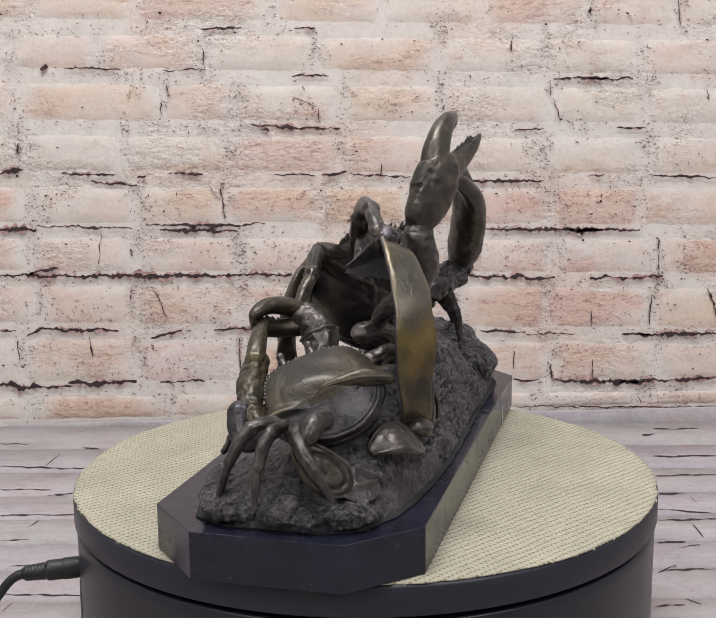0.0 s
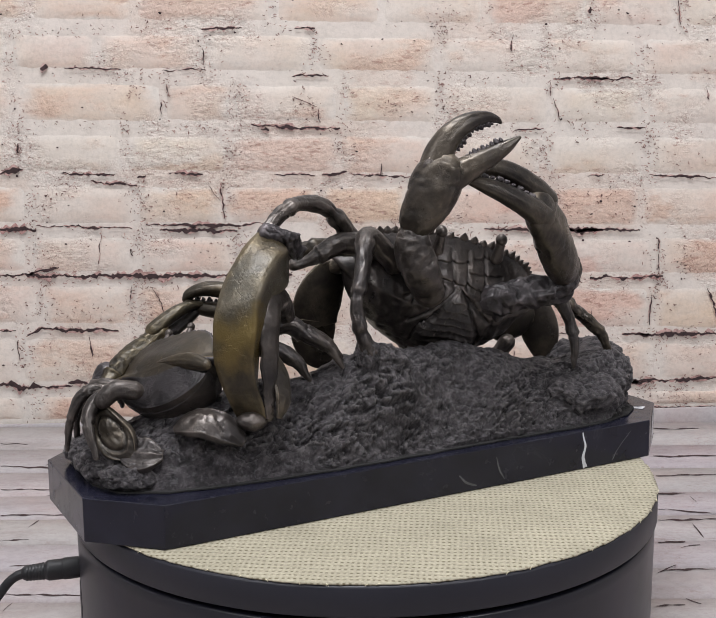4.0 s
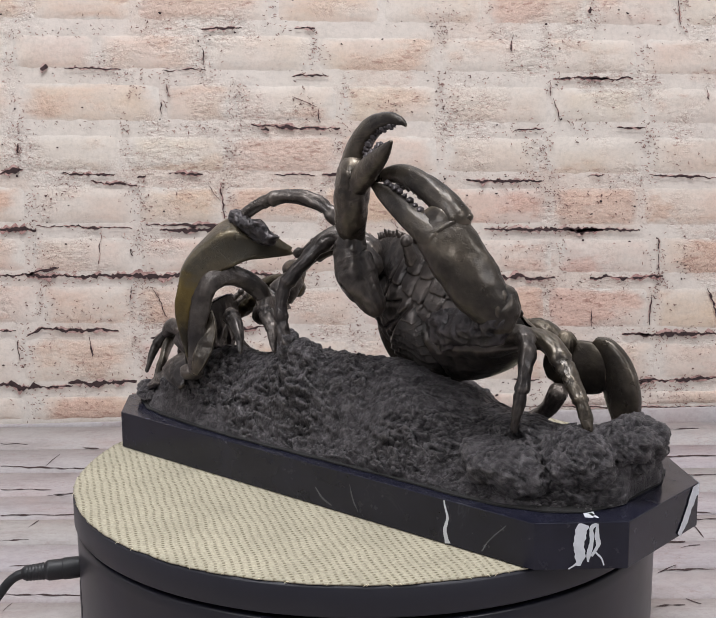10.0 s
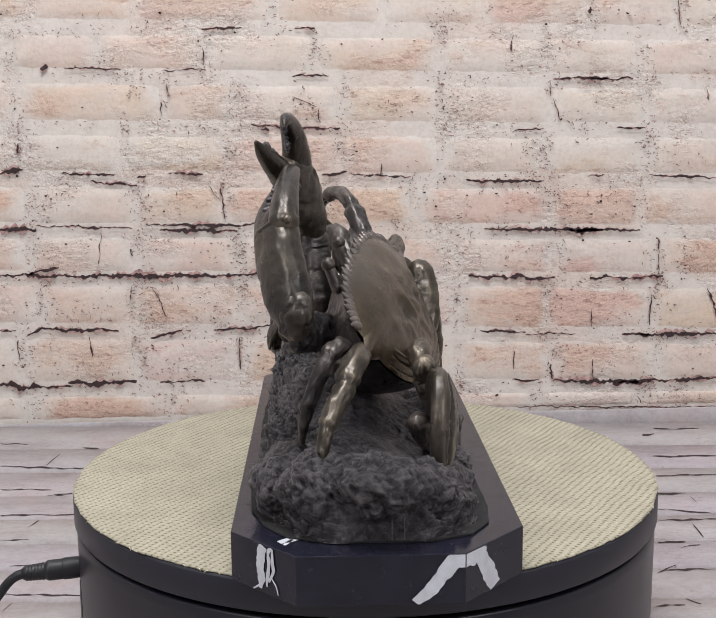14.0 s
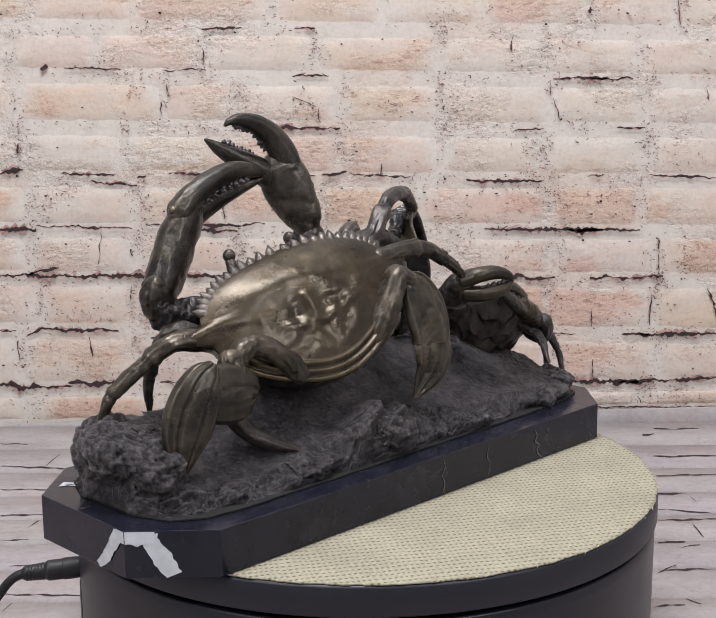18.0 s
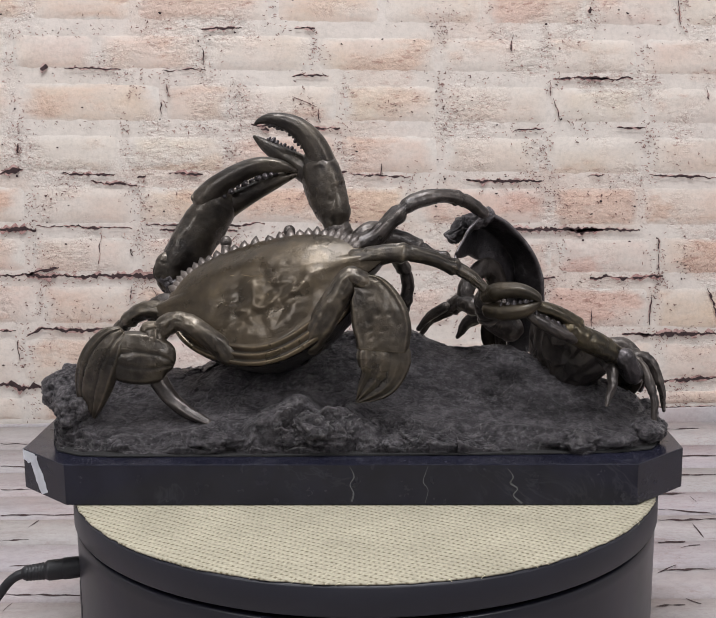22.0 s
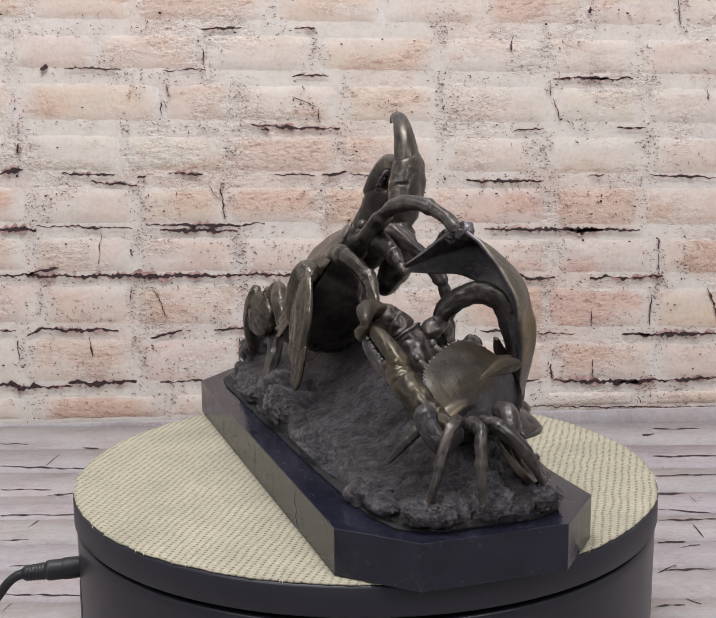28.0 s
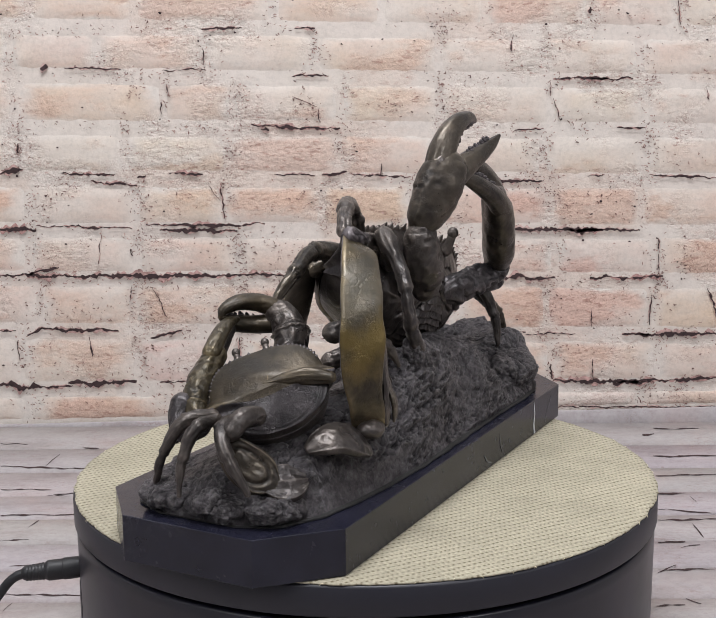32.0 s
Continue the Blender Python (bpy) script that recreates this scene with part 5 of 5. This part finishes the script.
    outer = [(-0.064, -0.004, 0.152), (-0.075, -0.024, 0.168), (-0.089, -0.034, 0.176), (-0.110, -0.043, 0.162), (-0.126, -0.0515, 0.140), (-0.1310, -0.0535, 0.112), (-0.1270, -0.0545, 0.088), (-0.1175, -0.0545, 0.065)]
    inner = [(-0.062, -0.004, 0.147), (-0.0705, -0.030, 0.146), (-0.079, -0.046, 0.142), (-0.0915, -0.053, 0.134), (-0.101, -0.060, 0.117), (-0.106, -0.062, 0.094), (-0.1062, -0.063, 0.080), (-0.1040, -0.062, 0.065)]
    part("claw_blade", folded_blade(crest, outer, inner, BLADE), crab, "tall curved claw blade, golden where worn")
    limb("claw_blade", [(-0.069, -0.0260, 0.1120, 0.0052, 0.0055), (-0.0735, -0.0310, 0.1250, 0.0048, 0.0064), (-0.0835, -0.0440, 0.1345, 0.0042, 0.0072), (-0.0935, -0.0560, 0.1310, 0.0036, 0.0078), (-0.0985, -0.0620, 0.1150, 0.0034, 0.0078), (-0.1000, -0.0650, 0.0960, 0.0030, 0.0068), (-0.1010, -0.0670, 0.0800, 0.0026, 0.0052), (-0.1020, -0.0680, 0.0660, 0.0022, 0.0030)], crab, side=(0.35, -0.93, 0.1), seg=24, rough=0.0010, crease=0.08)
    part("blade_foot", to_mesh("blade_foot", *blob((-0.111, -0.062, 0.064), (0.0095, 0.0080, 0.0060), 40, 28, rough=0.0012), BRONZE), crab)
    limb("claw_knuckle", [(-0.087, -0.037, 0.174, 0.0055, 0.0055), (-0.080, -0.036, 0.171, 0.0080, 0.0065), (-0.070, -0.033, 0.166, 0.0075, 0.0065), (-0.062, -0.026, 0.160, 0.0050, 0.0060)], crab, BRONZE_BLACK, side=(0, 1, 0), rough=0.0030, crease=0.3)


small_crab()

# ---- printed brick backdrop and planks, piece by piece ----
def rough_strip(points, half, depth, mat, name, parent, seed):
    """A ragged gap along a line on the wall, with a stained lip: two ends u, v and a half-width that swells and thins out."""
    verts, faces = [], []
    p = np.array(points, float)
    n = max(8, int(abs(p[-1] - p[0]).max() / 3.5))
    tall = abs(p[-1][1] - p[0][1]) > abs(p[-1][0] - p[0][0])
    du, dv = (1, 0) if tall else (0, 1)
    for wide, back in ((1.0, 0.0), (1.5, 0.0003)):
        k = len(verts)
        for i, s in enumerate(np.linspace(0, 1, n)):
            q = p[0] * (1 - s) + p[-1] * s
            run = q[0] + q[1] * 1.3
            wob = noise.noise(Vector((run * 0.022, seed, 0))) * 5 + noise.noise(Vector((run * 0.09, seed, 2))) * 2.6
            env = math.sin(math.pi * (0.04 + 0.92 * s)) ** 0.5
            lean = 0.5 * half * (wide - 1) * noise.noise(Vector((run * 0.06, seed, 9)))
            for sgn in (-1, 1):
                w = half * wide * max(0.05, env * (0.5 + 0.9 * noise.noise(Vector((run * 0.045, seed + 7, wide + sgn * 3))) + 0.9 * noise.noise(Vector((run * 0.14, seed + 3, wide + sgn * 5)))))
                j = sgn * w + wob + lean
                x, z = wall_at(q[0] + j * du, q[1] + j * dv)
                verts.append((x, WALL_Y - depth + back, z))
        faces += [(k + 2 * i, k + 2 * i + 1, k + 2 * i + 3, k + 2 * i + 2) for i in range(n - 1)]
    me = to_mesh(name, verts, faces, mat, False)
    me.materials.append(CRACK_HALO)
    for i, f in enumerate(me.polygons):
        f.material_index = 0 if i < n - 1 else 1
    return part(name, me, parent)


# Heights of the bed joints at the wall's two ends, and the head joints of each course.
BEDS = [(-60, -52), (52, 66), (160, 172), (274, 279), (385, 390), (499, 501), (604, 606), (718, 728), (850, 836), (927, 889)]
HEADS = [(-200, 60, 290, 600, 835, 1060, 1290, 1480, 1750), (-200, 20, 210, 445, 690, 960, 1188, 1400, 1600, 1800),
         (-190, 30, 360, 505, 745, 963, 1205, 1410, 1640, 1820), (-180, 40, 270, 497, 740, 965, 1190, 1410, 1640, 1820),
         (-190, 60, 298, 488, 705, 905, 1205, 1403, 1640, 1820), (-180, 62, 300, 522, 760, 990, 1215, 1437, 1650, 1820),
         (-180, 88, 292, 525, 790, 1000, 1195, 1425, 1610, 1820), (-170, 45, 300, 527, 770, 1000, 1205, 1437, 1640, 1820),
         (-180, 60, 375, 600, 900, 1172, 1400, 1640, 1820)]
TINTS = {(4, 0): (1.0, 0.84, 0.76), (4, 1): (1.0, 0.84, 0.76), (5, 1): (1.0, 0.86, 0.79), (8, 1): (0.93, 0.82, 0.79), (8, 0): (0.9, 0.78, 0.75),
         (2, 0): (1.0, 0.92, 0.87), (2, 1): (1.0, 0.92, 0.87), (1, 2): (1.0, 0.93, 0.88), (5, 7): (1.0, 0.88, 0.82), (6, 5): (1.0, 0.86, 0.80),
         (6, 3): (1.0, 0.88, 0.83), (7, 6): (1.0, 0.9, 0.86), (4, 3): (1.0, 0.9, 0.84), (3, 4): (1.0, 0.92, 0.87), (8, 6): (1.0, 0.82, 0.76), (0, 3): (1.0, 0.88, 0.78),
         (7, 5): (1.0, 0.93, 0.9), (6, 1): (1.0, 0.94, 0.90), (7, 1): (1.0, 0.95, 0.92)}


def brick_mesh(u0, u1, v0, v1, v2, v3, proud, seed):
    """One brick with worn, uneven edges: left u0 (rows v0 to v1), right u1 (rows v2 to v3)."""
    nu, nv = 16, 6
    verts, faces = [], []
    for j in range(nv + 1):
        for i in range(nu + 1):
            s, t = i / nu, j / nv
            edge = min(s * 1.6, (1 - s) * 1.6, t, 1 - t)
            u = u0 + (u1 - u0) * s
            v = (v0 * (1 - s) + v2 * s) * (1 - t) + (v1 * (1 - s) + v3 * s) * t
            nz = noise.noise(Vector((u * 0.035, v * 0.05, seed)))
            if edge == 0:
                u += nz * 5.0
                v += noise.noise(Vector((u * 0.045, v * 0.02, seed + 3))) * 6.0
            y = WALL_Y - (-0.0006 if edge == 0 else proud * (0.75 + 0.35 * nz) * min(1, edge * 4))
            x, z = wall_at(u, v)
            verts.append((x, y, z))
    for j in range(nv):
        for i in range(nu):
            a = j * (nu + 1) + i
            faces.append((a, a + nu + 1, a + nu + 2, a + 1))
    return verts, faces


def brick_backdrop():
    # A flat printed backdrop, built here as bricks in shallow relief.
    lo, hi = FLOOR_Z - 0.017, wall_at(784, -420)[1]
    wall = tagged(new("wall_brick", bm_mesh("wall_brick", box(-1.6, 1.6, WALL_Y, WALL_Y + 0.05, lo, hi), MORTAR)), "printed backdrop of a white-painted weathered brick wall with dark open joints", "wall", kind="structure")
    beds = [(b[0] - 112 * k, b[1] - 112 * k) for k in (3, 2, 1) for b in BEDS[:1]] + BEDS
    heads = [HEADS[2], HEADS[4], HEADS[3]] + HEADS
    bed_at = lambda b, u: b[0] + (b[1] - b[0]) * (u - 100) / 1400
    for c in range(len(beds) - 1):
        row = heads[c]
        for i in range(len(row) - 1):
            r = random.Random(c * 31 + i)
            g = r.uniform(4, 8)
            u0, u1 = row[i] + r.uniform(0.5, 3), row[i + 1] - r.uniform(0.5, 3)
            v = [bed_at(beds[c], u0) + g + 12, bed_at(beds[c + 1], u0) - g, bed_at(beds[c], u1) + g + 12, bed_at(beds[c + 1], u1) - g]
            ob = part("brick", to_mesh("brick", *brick_mesh(u0, u1, *v, 0.0020, c * 17.3 + i * 3.1), BRICK, True), wall)
            t = TINTS.get((c - 3, i), (1.0, r.uniform(0.95, 1.02), r.uniform(0.93, 1.02)) if c - 3 < 4 else (1.0, r.uniform(0.84, 0.96), r.uniform(0.80, 0.94)))
            ob.color = (*t, 1)
    sk = []
    for s in range(25):
        u = -420 + s * 100
        top = 927 - 38 * (u - 60) / 1450 + 2 * noise.noise(Vector((u * 0.01, 0, 3)))
        for v, y in ((990, 0.0052), (top + 3, 0.0052), (top, 0.0035)):
            x, z = wall_at(u, v)
            sk.append((x, WALL_Y - y, max(z, FLOOR_Z - 0.003)))
    part("skirting", to_mesh("skirting", sk, [(a * 3 + b, a * 3 + 3 + b, a * 3 + 4 + b, a * 3 + 1 + b) for a in range(24) for b in range(2)], PLANK), wall)
    # Open joints and cracks: u, v at both ends and the half-width.
    upper = [(440, 62, 530, 62, 3), (645, 62, 690, 63, 3), (88, 148, 105, 148, 5), (140, 148, 265, 151, 2), (355, 152, 450, 152, 1.5), (640, 165, 720, 166, 2), (1210, 171, 1385, 171, 3),
             (1290, 172, 1330, 172, 4), (550, 272, 745, 284, 3.5), (572, 282, 590, 282, 5), (1125, 285, 1190, 282, 2), (1350, 277, 1412, 277, 3), (0, 382, 50, 373, 5)]
    middle = [(135, 380, 250, 382, 3), (200, 396, 300, 407, 2.5), (300, 389, 320, 384, 4), (370, 381, 445, 380, 3.5), (600, 381, 690, 384, 2), (705, 384, 760, 374, 3.5), (765, 380, 900, 388, 2.5),
              (1020, 395, 1190, 396, 4), (1285, 385, 1320, 385, 3), (1420, 383, 1568, 388, 2), (0, 502, 80, 504, 6), (80, 493, 290, 500, 2), (320, 492, 580, 490, 3), (350, 503, 520, 505, 5)]
    lower = [(1060, 501, 1400, 503, 4.5), (1240, 503, 1320, 504, 5), (0, 604, 640, 602, 5), (60, 600, 130, 585, 4), (1025, 604, 1215, 608, 5), (1290, 608, 1450, 604, 4.5), (60, 732, 100, 718, 3.5), (90, 720, 260, 722, 4),
             (0, 722, 35, 723, 3), (330, 738, 400, 722, 3.5), (470, 722, 600, 712, 3.5)]
    foot = [(1050, 722, 1150, 728, 3), (1150, 731, 1260, 728, 2), (1400, 731, 1568, 728, 5), (1360, 733, 1420, 732, 3), (0, 842, 100, 848, 6), (100, 848, 160, 846, 3), (150, 838, 300, 836, 6), (350, 838, 450, 832, 2.5),
            (1120, 830, 1180, 831, 3), (1210, 831, 1420, 834, 5), (1340, 836, 1440, 830, 5), (1440, 829, 1568, 828, 4), (1130, 888, 1568, 889, 1.6)]
    upright = [(445, 105, 446, 140, 2.5), (362, 188, 367, 212, 2.5), (354, 222, 352, 250, 2.5), (640, 212, 695, 235, 1.5), (699, 235, 700, 268, 2.5), (1122, 75, 1120, 112, 2.5), (1203, 180, 1208, 210, 2), (1210, 215, 1228, 265, 2),
               (1543, 188, 1548, 218, 3), (1480, 0, 1490, 55, 2.5), (834, 358, 836, 385, 2.5), (484, 400, 491, 478, 3), (455, 400, 482, 440, 1.5), (38, 315, 40, 335, 5), (222, 502, 215, 578, 1.6)]
    upright += [(285, 545, 290, 560, 6), (290, 625, 283, 660, 3), (335, 628, 368, 695, 2), (1423, 640, 1420, 710, 2.5), (1548, 630, 1568, 700, 4), (40, 745, 42, 790, 2.5), (198, 738, 201, 780, 3), (525, 738, 526, 808, 3.5),
                (1298, 785, 1296, 830, 2.5), (1206, 795, 1208, 828, 5), (1125, 765, 1124, 808, 2), (1291, 675, 1296, 715, 1.8), (1438, 520, 1440, 545, 3), (1440, 555, 1443, 600, 2), (1288, 15, 1292, 30, 5)]
    for k, (a, b, c, d, h) in enumerate(upper + middle + lower + foot):
        rough_strip([(a, b), (c, d)], h * 1.4, 0.0028, CRACK, "open_joint", wall, k * 3.7)
    for k, (a, b, c, d, h) in enumerate(upright):
        rough_strip([(a, b), (c, d)], h * 0.85, 0.0028, CRACK, "crack", wall, 200 + k * 3.7)
    rng = random.Random(8)
    pits = []
    for k in range(170):
        u, v, r = rng.uniform(0, 1568), rng.uniform(0, 880), rng.uniform(0.6, 2.3) ** 1.2
        q = []
        for j in range(7):
            th = 2 * math.pi * j / 7
            rr = r * rng.uniform(0.5, 1.2)
            x, z = wall_at(u + rr * 1.4 * math.cos(th), v + rr * math.sin(th))
            q.append((x, WALL_Y - 0.0029, z))
        pits.append((q, [tuple(range(7))[::-1]]))
    tagged(part("pits", to_mesh("pits", *join(pits), CRACK, False), wall), kind="stuff")
    # Curled flakes of paint, crowded at the head joints and in worn patches.
    spots = [(HEADS[c][i] + rng.gauss(4, 6), BEDS[c][0] + rng.uniform(0.1, 0.9) * (BEDS[c + 1][0] - BEDS[c][0]), 9, 22) for c in range(9) for i in range(1, len(HEADS[c]) - 1) for _ in range(2)]
    worn = ((520, 250), (522, 320), (150, 390), (92, 432), (300, 430), (320, 500), (522, 560), (532, 530), (310, 620), (322, 690), (308, 745), (305, 800), (470, 722), (968, 250), (1000, 232), (1170, 392), (1110, 500), (1012, 505), (1232, 440),
            (1372, 452), (1220, 700), (1214, 770), (1206, 805), (1480, 845), (1420, 850), (1440, 640), (1150, 300), (742, 300), (60, 520), (102, 600), (60, 782), (682, 232), (1420, 300), (970, 160), (975, 60), (300, 180), (690, 130), (1205, 330), (1500, 560))
    spots += [(u + rng.gauss(0, 8), v + rng.gauss(0, 10), 16, 22) for u, v in worn for _ in range(2)]
    spots += [(rng.uniform(0, 1568), BEDS[c][0] + rng.gauss(6, 8), 60, 7) for c in range(9) for _ in range(7)] + [(rng.uniform(0, 1568), rng.uniform(0, 900), 34, 20) for _ in range(46)] + [(rng.uniform(0, 1568) * rng.uniform(0.3, 1.0), rng.uniform(480, 890), 36, 16) for _ in range(44)]
    flakes = []
    for su, sv, spread, tall in spots:
        for _ in range(rng.randrange(7, 26)):
            u, v = su + rng.gauss(0, spread), sv + rng.gauss(0, tall)
            ln, th, bend, w = rng.uniform(2, 9), rng.uniform(-0.7, 0.7) + (1.2 if rng.random() < 0.25 else 0), rng.uniform(-1.6, 1.6), rng.uniform(0.4, 1.5)
            pts, faces = [], []
            for k in range(6):
                f = w * math.sin(math.pi * (0.06 + 0.88 * k / 5)) * rng.uniform(0.6, 1.3)
                pts += [(u - math.sin(th) * f, v + math.cos(th) * f), (u + math.sin(th) * f, v - math.cos(th) * f)]
                u, v, th = u + ln / 5 * math.cos(th), v + ln / 5 * math.sin(th), th + bend / 5 + rng.gauss(0, 0.25)
            flakes.append(([(wall_at(a, b)[0], WALL_Y - 0.0027, wall_at(a, b)[1]) for a, b in pts], [(2 * k, 2 * k + 1, 2 * k + 3, 2 * k + 2) for k in range(5)]))
    tagged(part("paint_flakes", to_mesh("paint_flakes", *join(flakes), CRACK_BROWN, False), wall), kind="stuff")


brick_backdrop()


def plank_floor():
    """Whitewashed boards laid across the view, each with a worn edge."""
    floor = tagged(new("floor_planks", bm_mesh("floor_planks", box(-1.5, 1.5, -0.62, WALL_Y, FLOOR_Z - 0.018, FLOOR_Z - 0.0035), CRACK_BROWN)), "whitewashed wooden planks covering the table top", "floor", kind="structure")
    edges = [0.556, 0.456, 0.373, 0.298, 0.233, 0.17, 0.111, 0.052, -0.008, -0.068] + [-0.1, -0.18, -0.26, -0.34, -0.42, -0.5, -0.61]
    rng = random.Random(3)
    for k in range(len(edges) - 1):
        y1, y0 = edges[k], edges[k + 1]
        cuts = [-1.5, rng.uniform(-1.0, -0.45), rng.uniform(-0.1, 0.3), rng.uniform(0.6, 1.1), 1.5]
        for a, b in zip(cuts, cuts[1:]):
            nx = 14
            verts, faces = [], []
            for i in range(nx + 1):
                x = a + 0.0006 + (b - a - 0.0012) * i / nx
                e0 = 0.0010 + 0.0022 * (0.5 + noise.noise(Vector((x * 9, k * 5.1, 0))))
                e1 = 0.0006 + 0.0012 * (0.5 + noise.noise(Vector((x * 9, k * 5.1 + 2, 0))))
                lift = 0.0006 * noise.noise(Vector((x * 4, k * 2.3, 1)))
                for y, z in ((y0 + e0, -0.003), (y0 + e0 + 0.0012, lift), (y1 - e1 - 0.0012, lift), (y1 - e1, -0.003)):
                    verts.append((x, y, FLOOR_Z + min(0, z)))
            for i in range(nx):
                for j in range(3):
                    q = i * 4 + j
                    faces.append((q, q + 4, q + 5, q + 1))
            ob = part("plank", to_mesh("plank", verts, faces, PLANK), floor)
            s = rng.uniform(0.93, 1.0)
            ob.color = (s, s * rng.uniform(0.96, 1.0), s * rng.uniform(0.95, 1.0), 1)


plank_floor()


def floor_cracks():
    """Dark open seams and splits in the boards: sightings of both ends and the half-width."""
    floor = bpy.data.objects["floor_planks"]
    seams = [(0, 1022, 195, 1028, 1.6), (95, 1025, 130, 995, 1.3), (0, 1073, 112, 1073, 0.9), (100, 1085, 170, 1080, 1.4), (0, 1130, 168, 1128, 1.6), (0, 1185, 62, 1183, 1.2), (20, 1242, 120, 1235, 1.2),
             (0, 1303, 176, 1306, 1.8), (120, 926, 330, 928, 1.0), (180, 980, 215, 984, 1.6), (0, 972, 60, 974, 0.9), (5, 1340, 25, 1322, 1.2), (60, 1158, 85, 1140, 1.0)]
    more = [(1430, 900, 1500, 915, 1.2), (1430, 938, 1530, 936, 1.2), (1405, 952, 1432, 950, 2.0), (1430, 998, 1568, 997, 1.5), (1436, 1040, 1568, 1037, 1.7), (1436, 1080, 1500, 1078, 1.8), (1510, 1085, 1525, 1098, 1.5),
            (1436, 1113, 1568, 1122, 1.3), (1440, 1138, 1568, 1135, 1.9), (1515, 1145, 1540, 1175, 2.0), (1440, 1187, 1500, 1185, 2.0), (1490, 1196, 1532, 1190, 1.2), (1440, 1247, 1568, 1243, 1.6), (1440, 1252, 1480, 1236, 1.6),
            (1436, 1325, 1500, 1322, 1.8), (1500, 1308, 1535, 1320, 1.2)]
    for k, (a, b, c, d, h) in enumerate(seams + more):
        n = max(6, int(max(abs(c - a), abs(d - b)) / 6))
        tall = abs(d - b) > abs(c - a)
        verts = []
        for s in np.linspace(0, 1, n):
            u, v = a + (c - a) * s, b + (d - b) * s
            wob = noise.noise(Vector((u * 0.04, v * 0.04, k * 3.1))) * 2.5
            w = h * max(0.15, math.sin(math.pi * (0.05 + 0.9 * s)) ** 0.5 * (0.8 + noise.noise(Vector((u * 0.07, v * 0.07, k + 9.5)))))
            for sgn in (-1, 1):
                verts.append(floor_at(u + (wob + sgn * w) * tall, v + (wob + sgn * w) * (not tall)))
        part("seam", to_mesh("seam", verts, [(2 * i, 2 * i + 1, 2 * i + 3, 2 * i + 2) for i in range(n - 1)], CRACK, False), floor)


floor_cracks()


# ---- what turns ----
def motions():
    rows = [(t, pose(0, 0, 0, 0, 0, a)) for t, a in TURN]
    for turning in (DISC, CLOTH, SCULPTURE):
        walk(turning, rows)


motions()
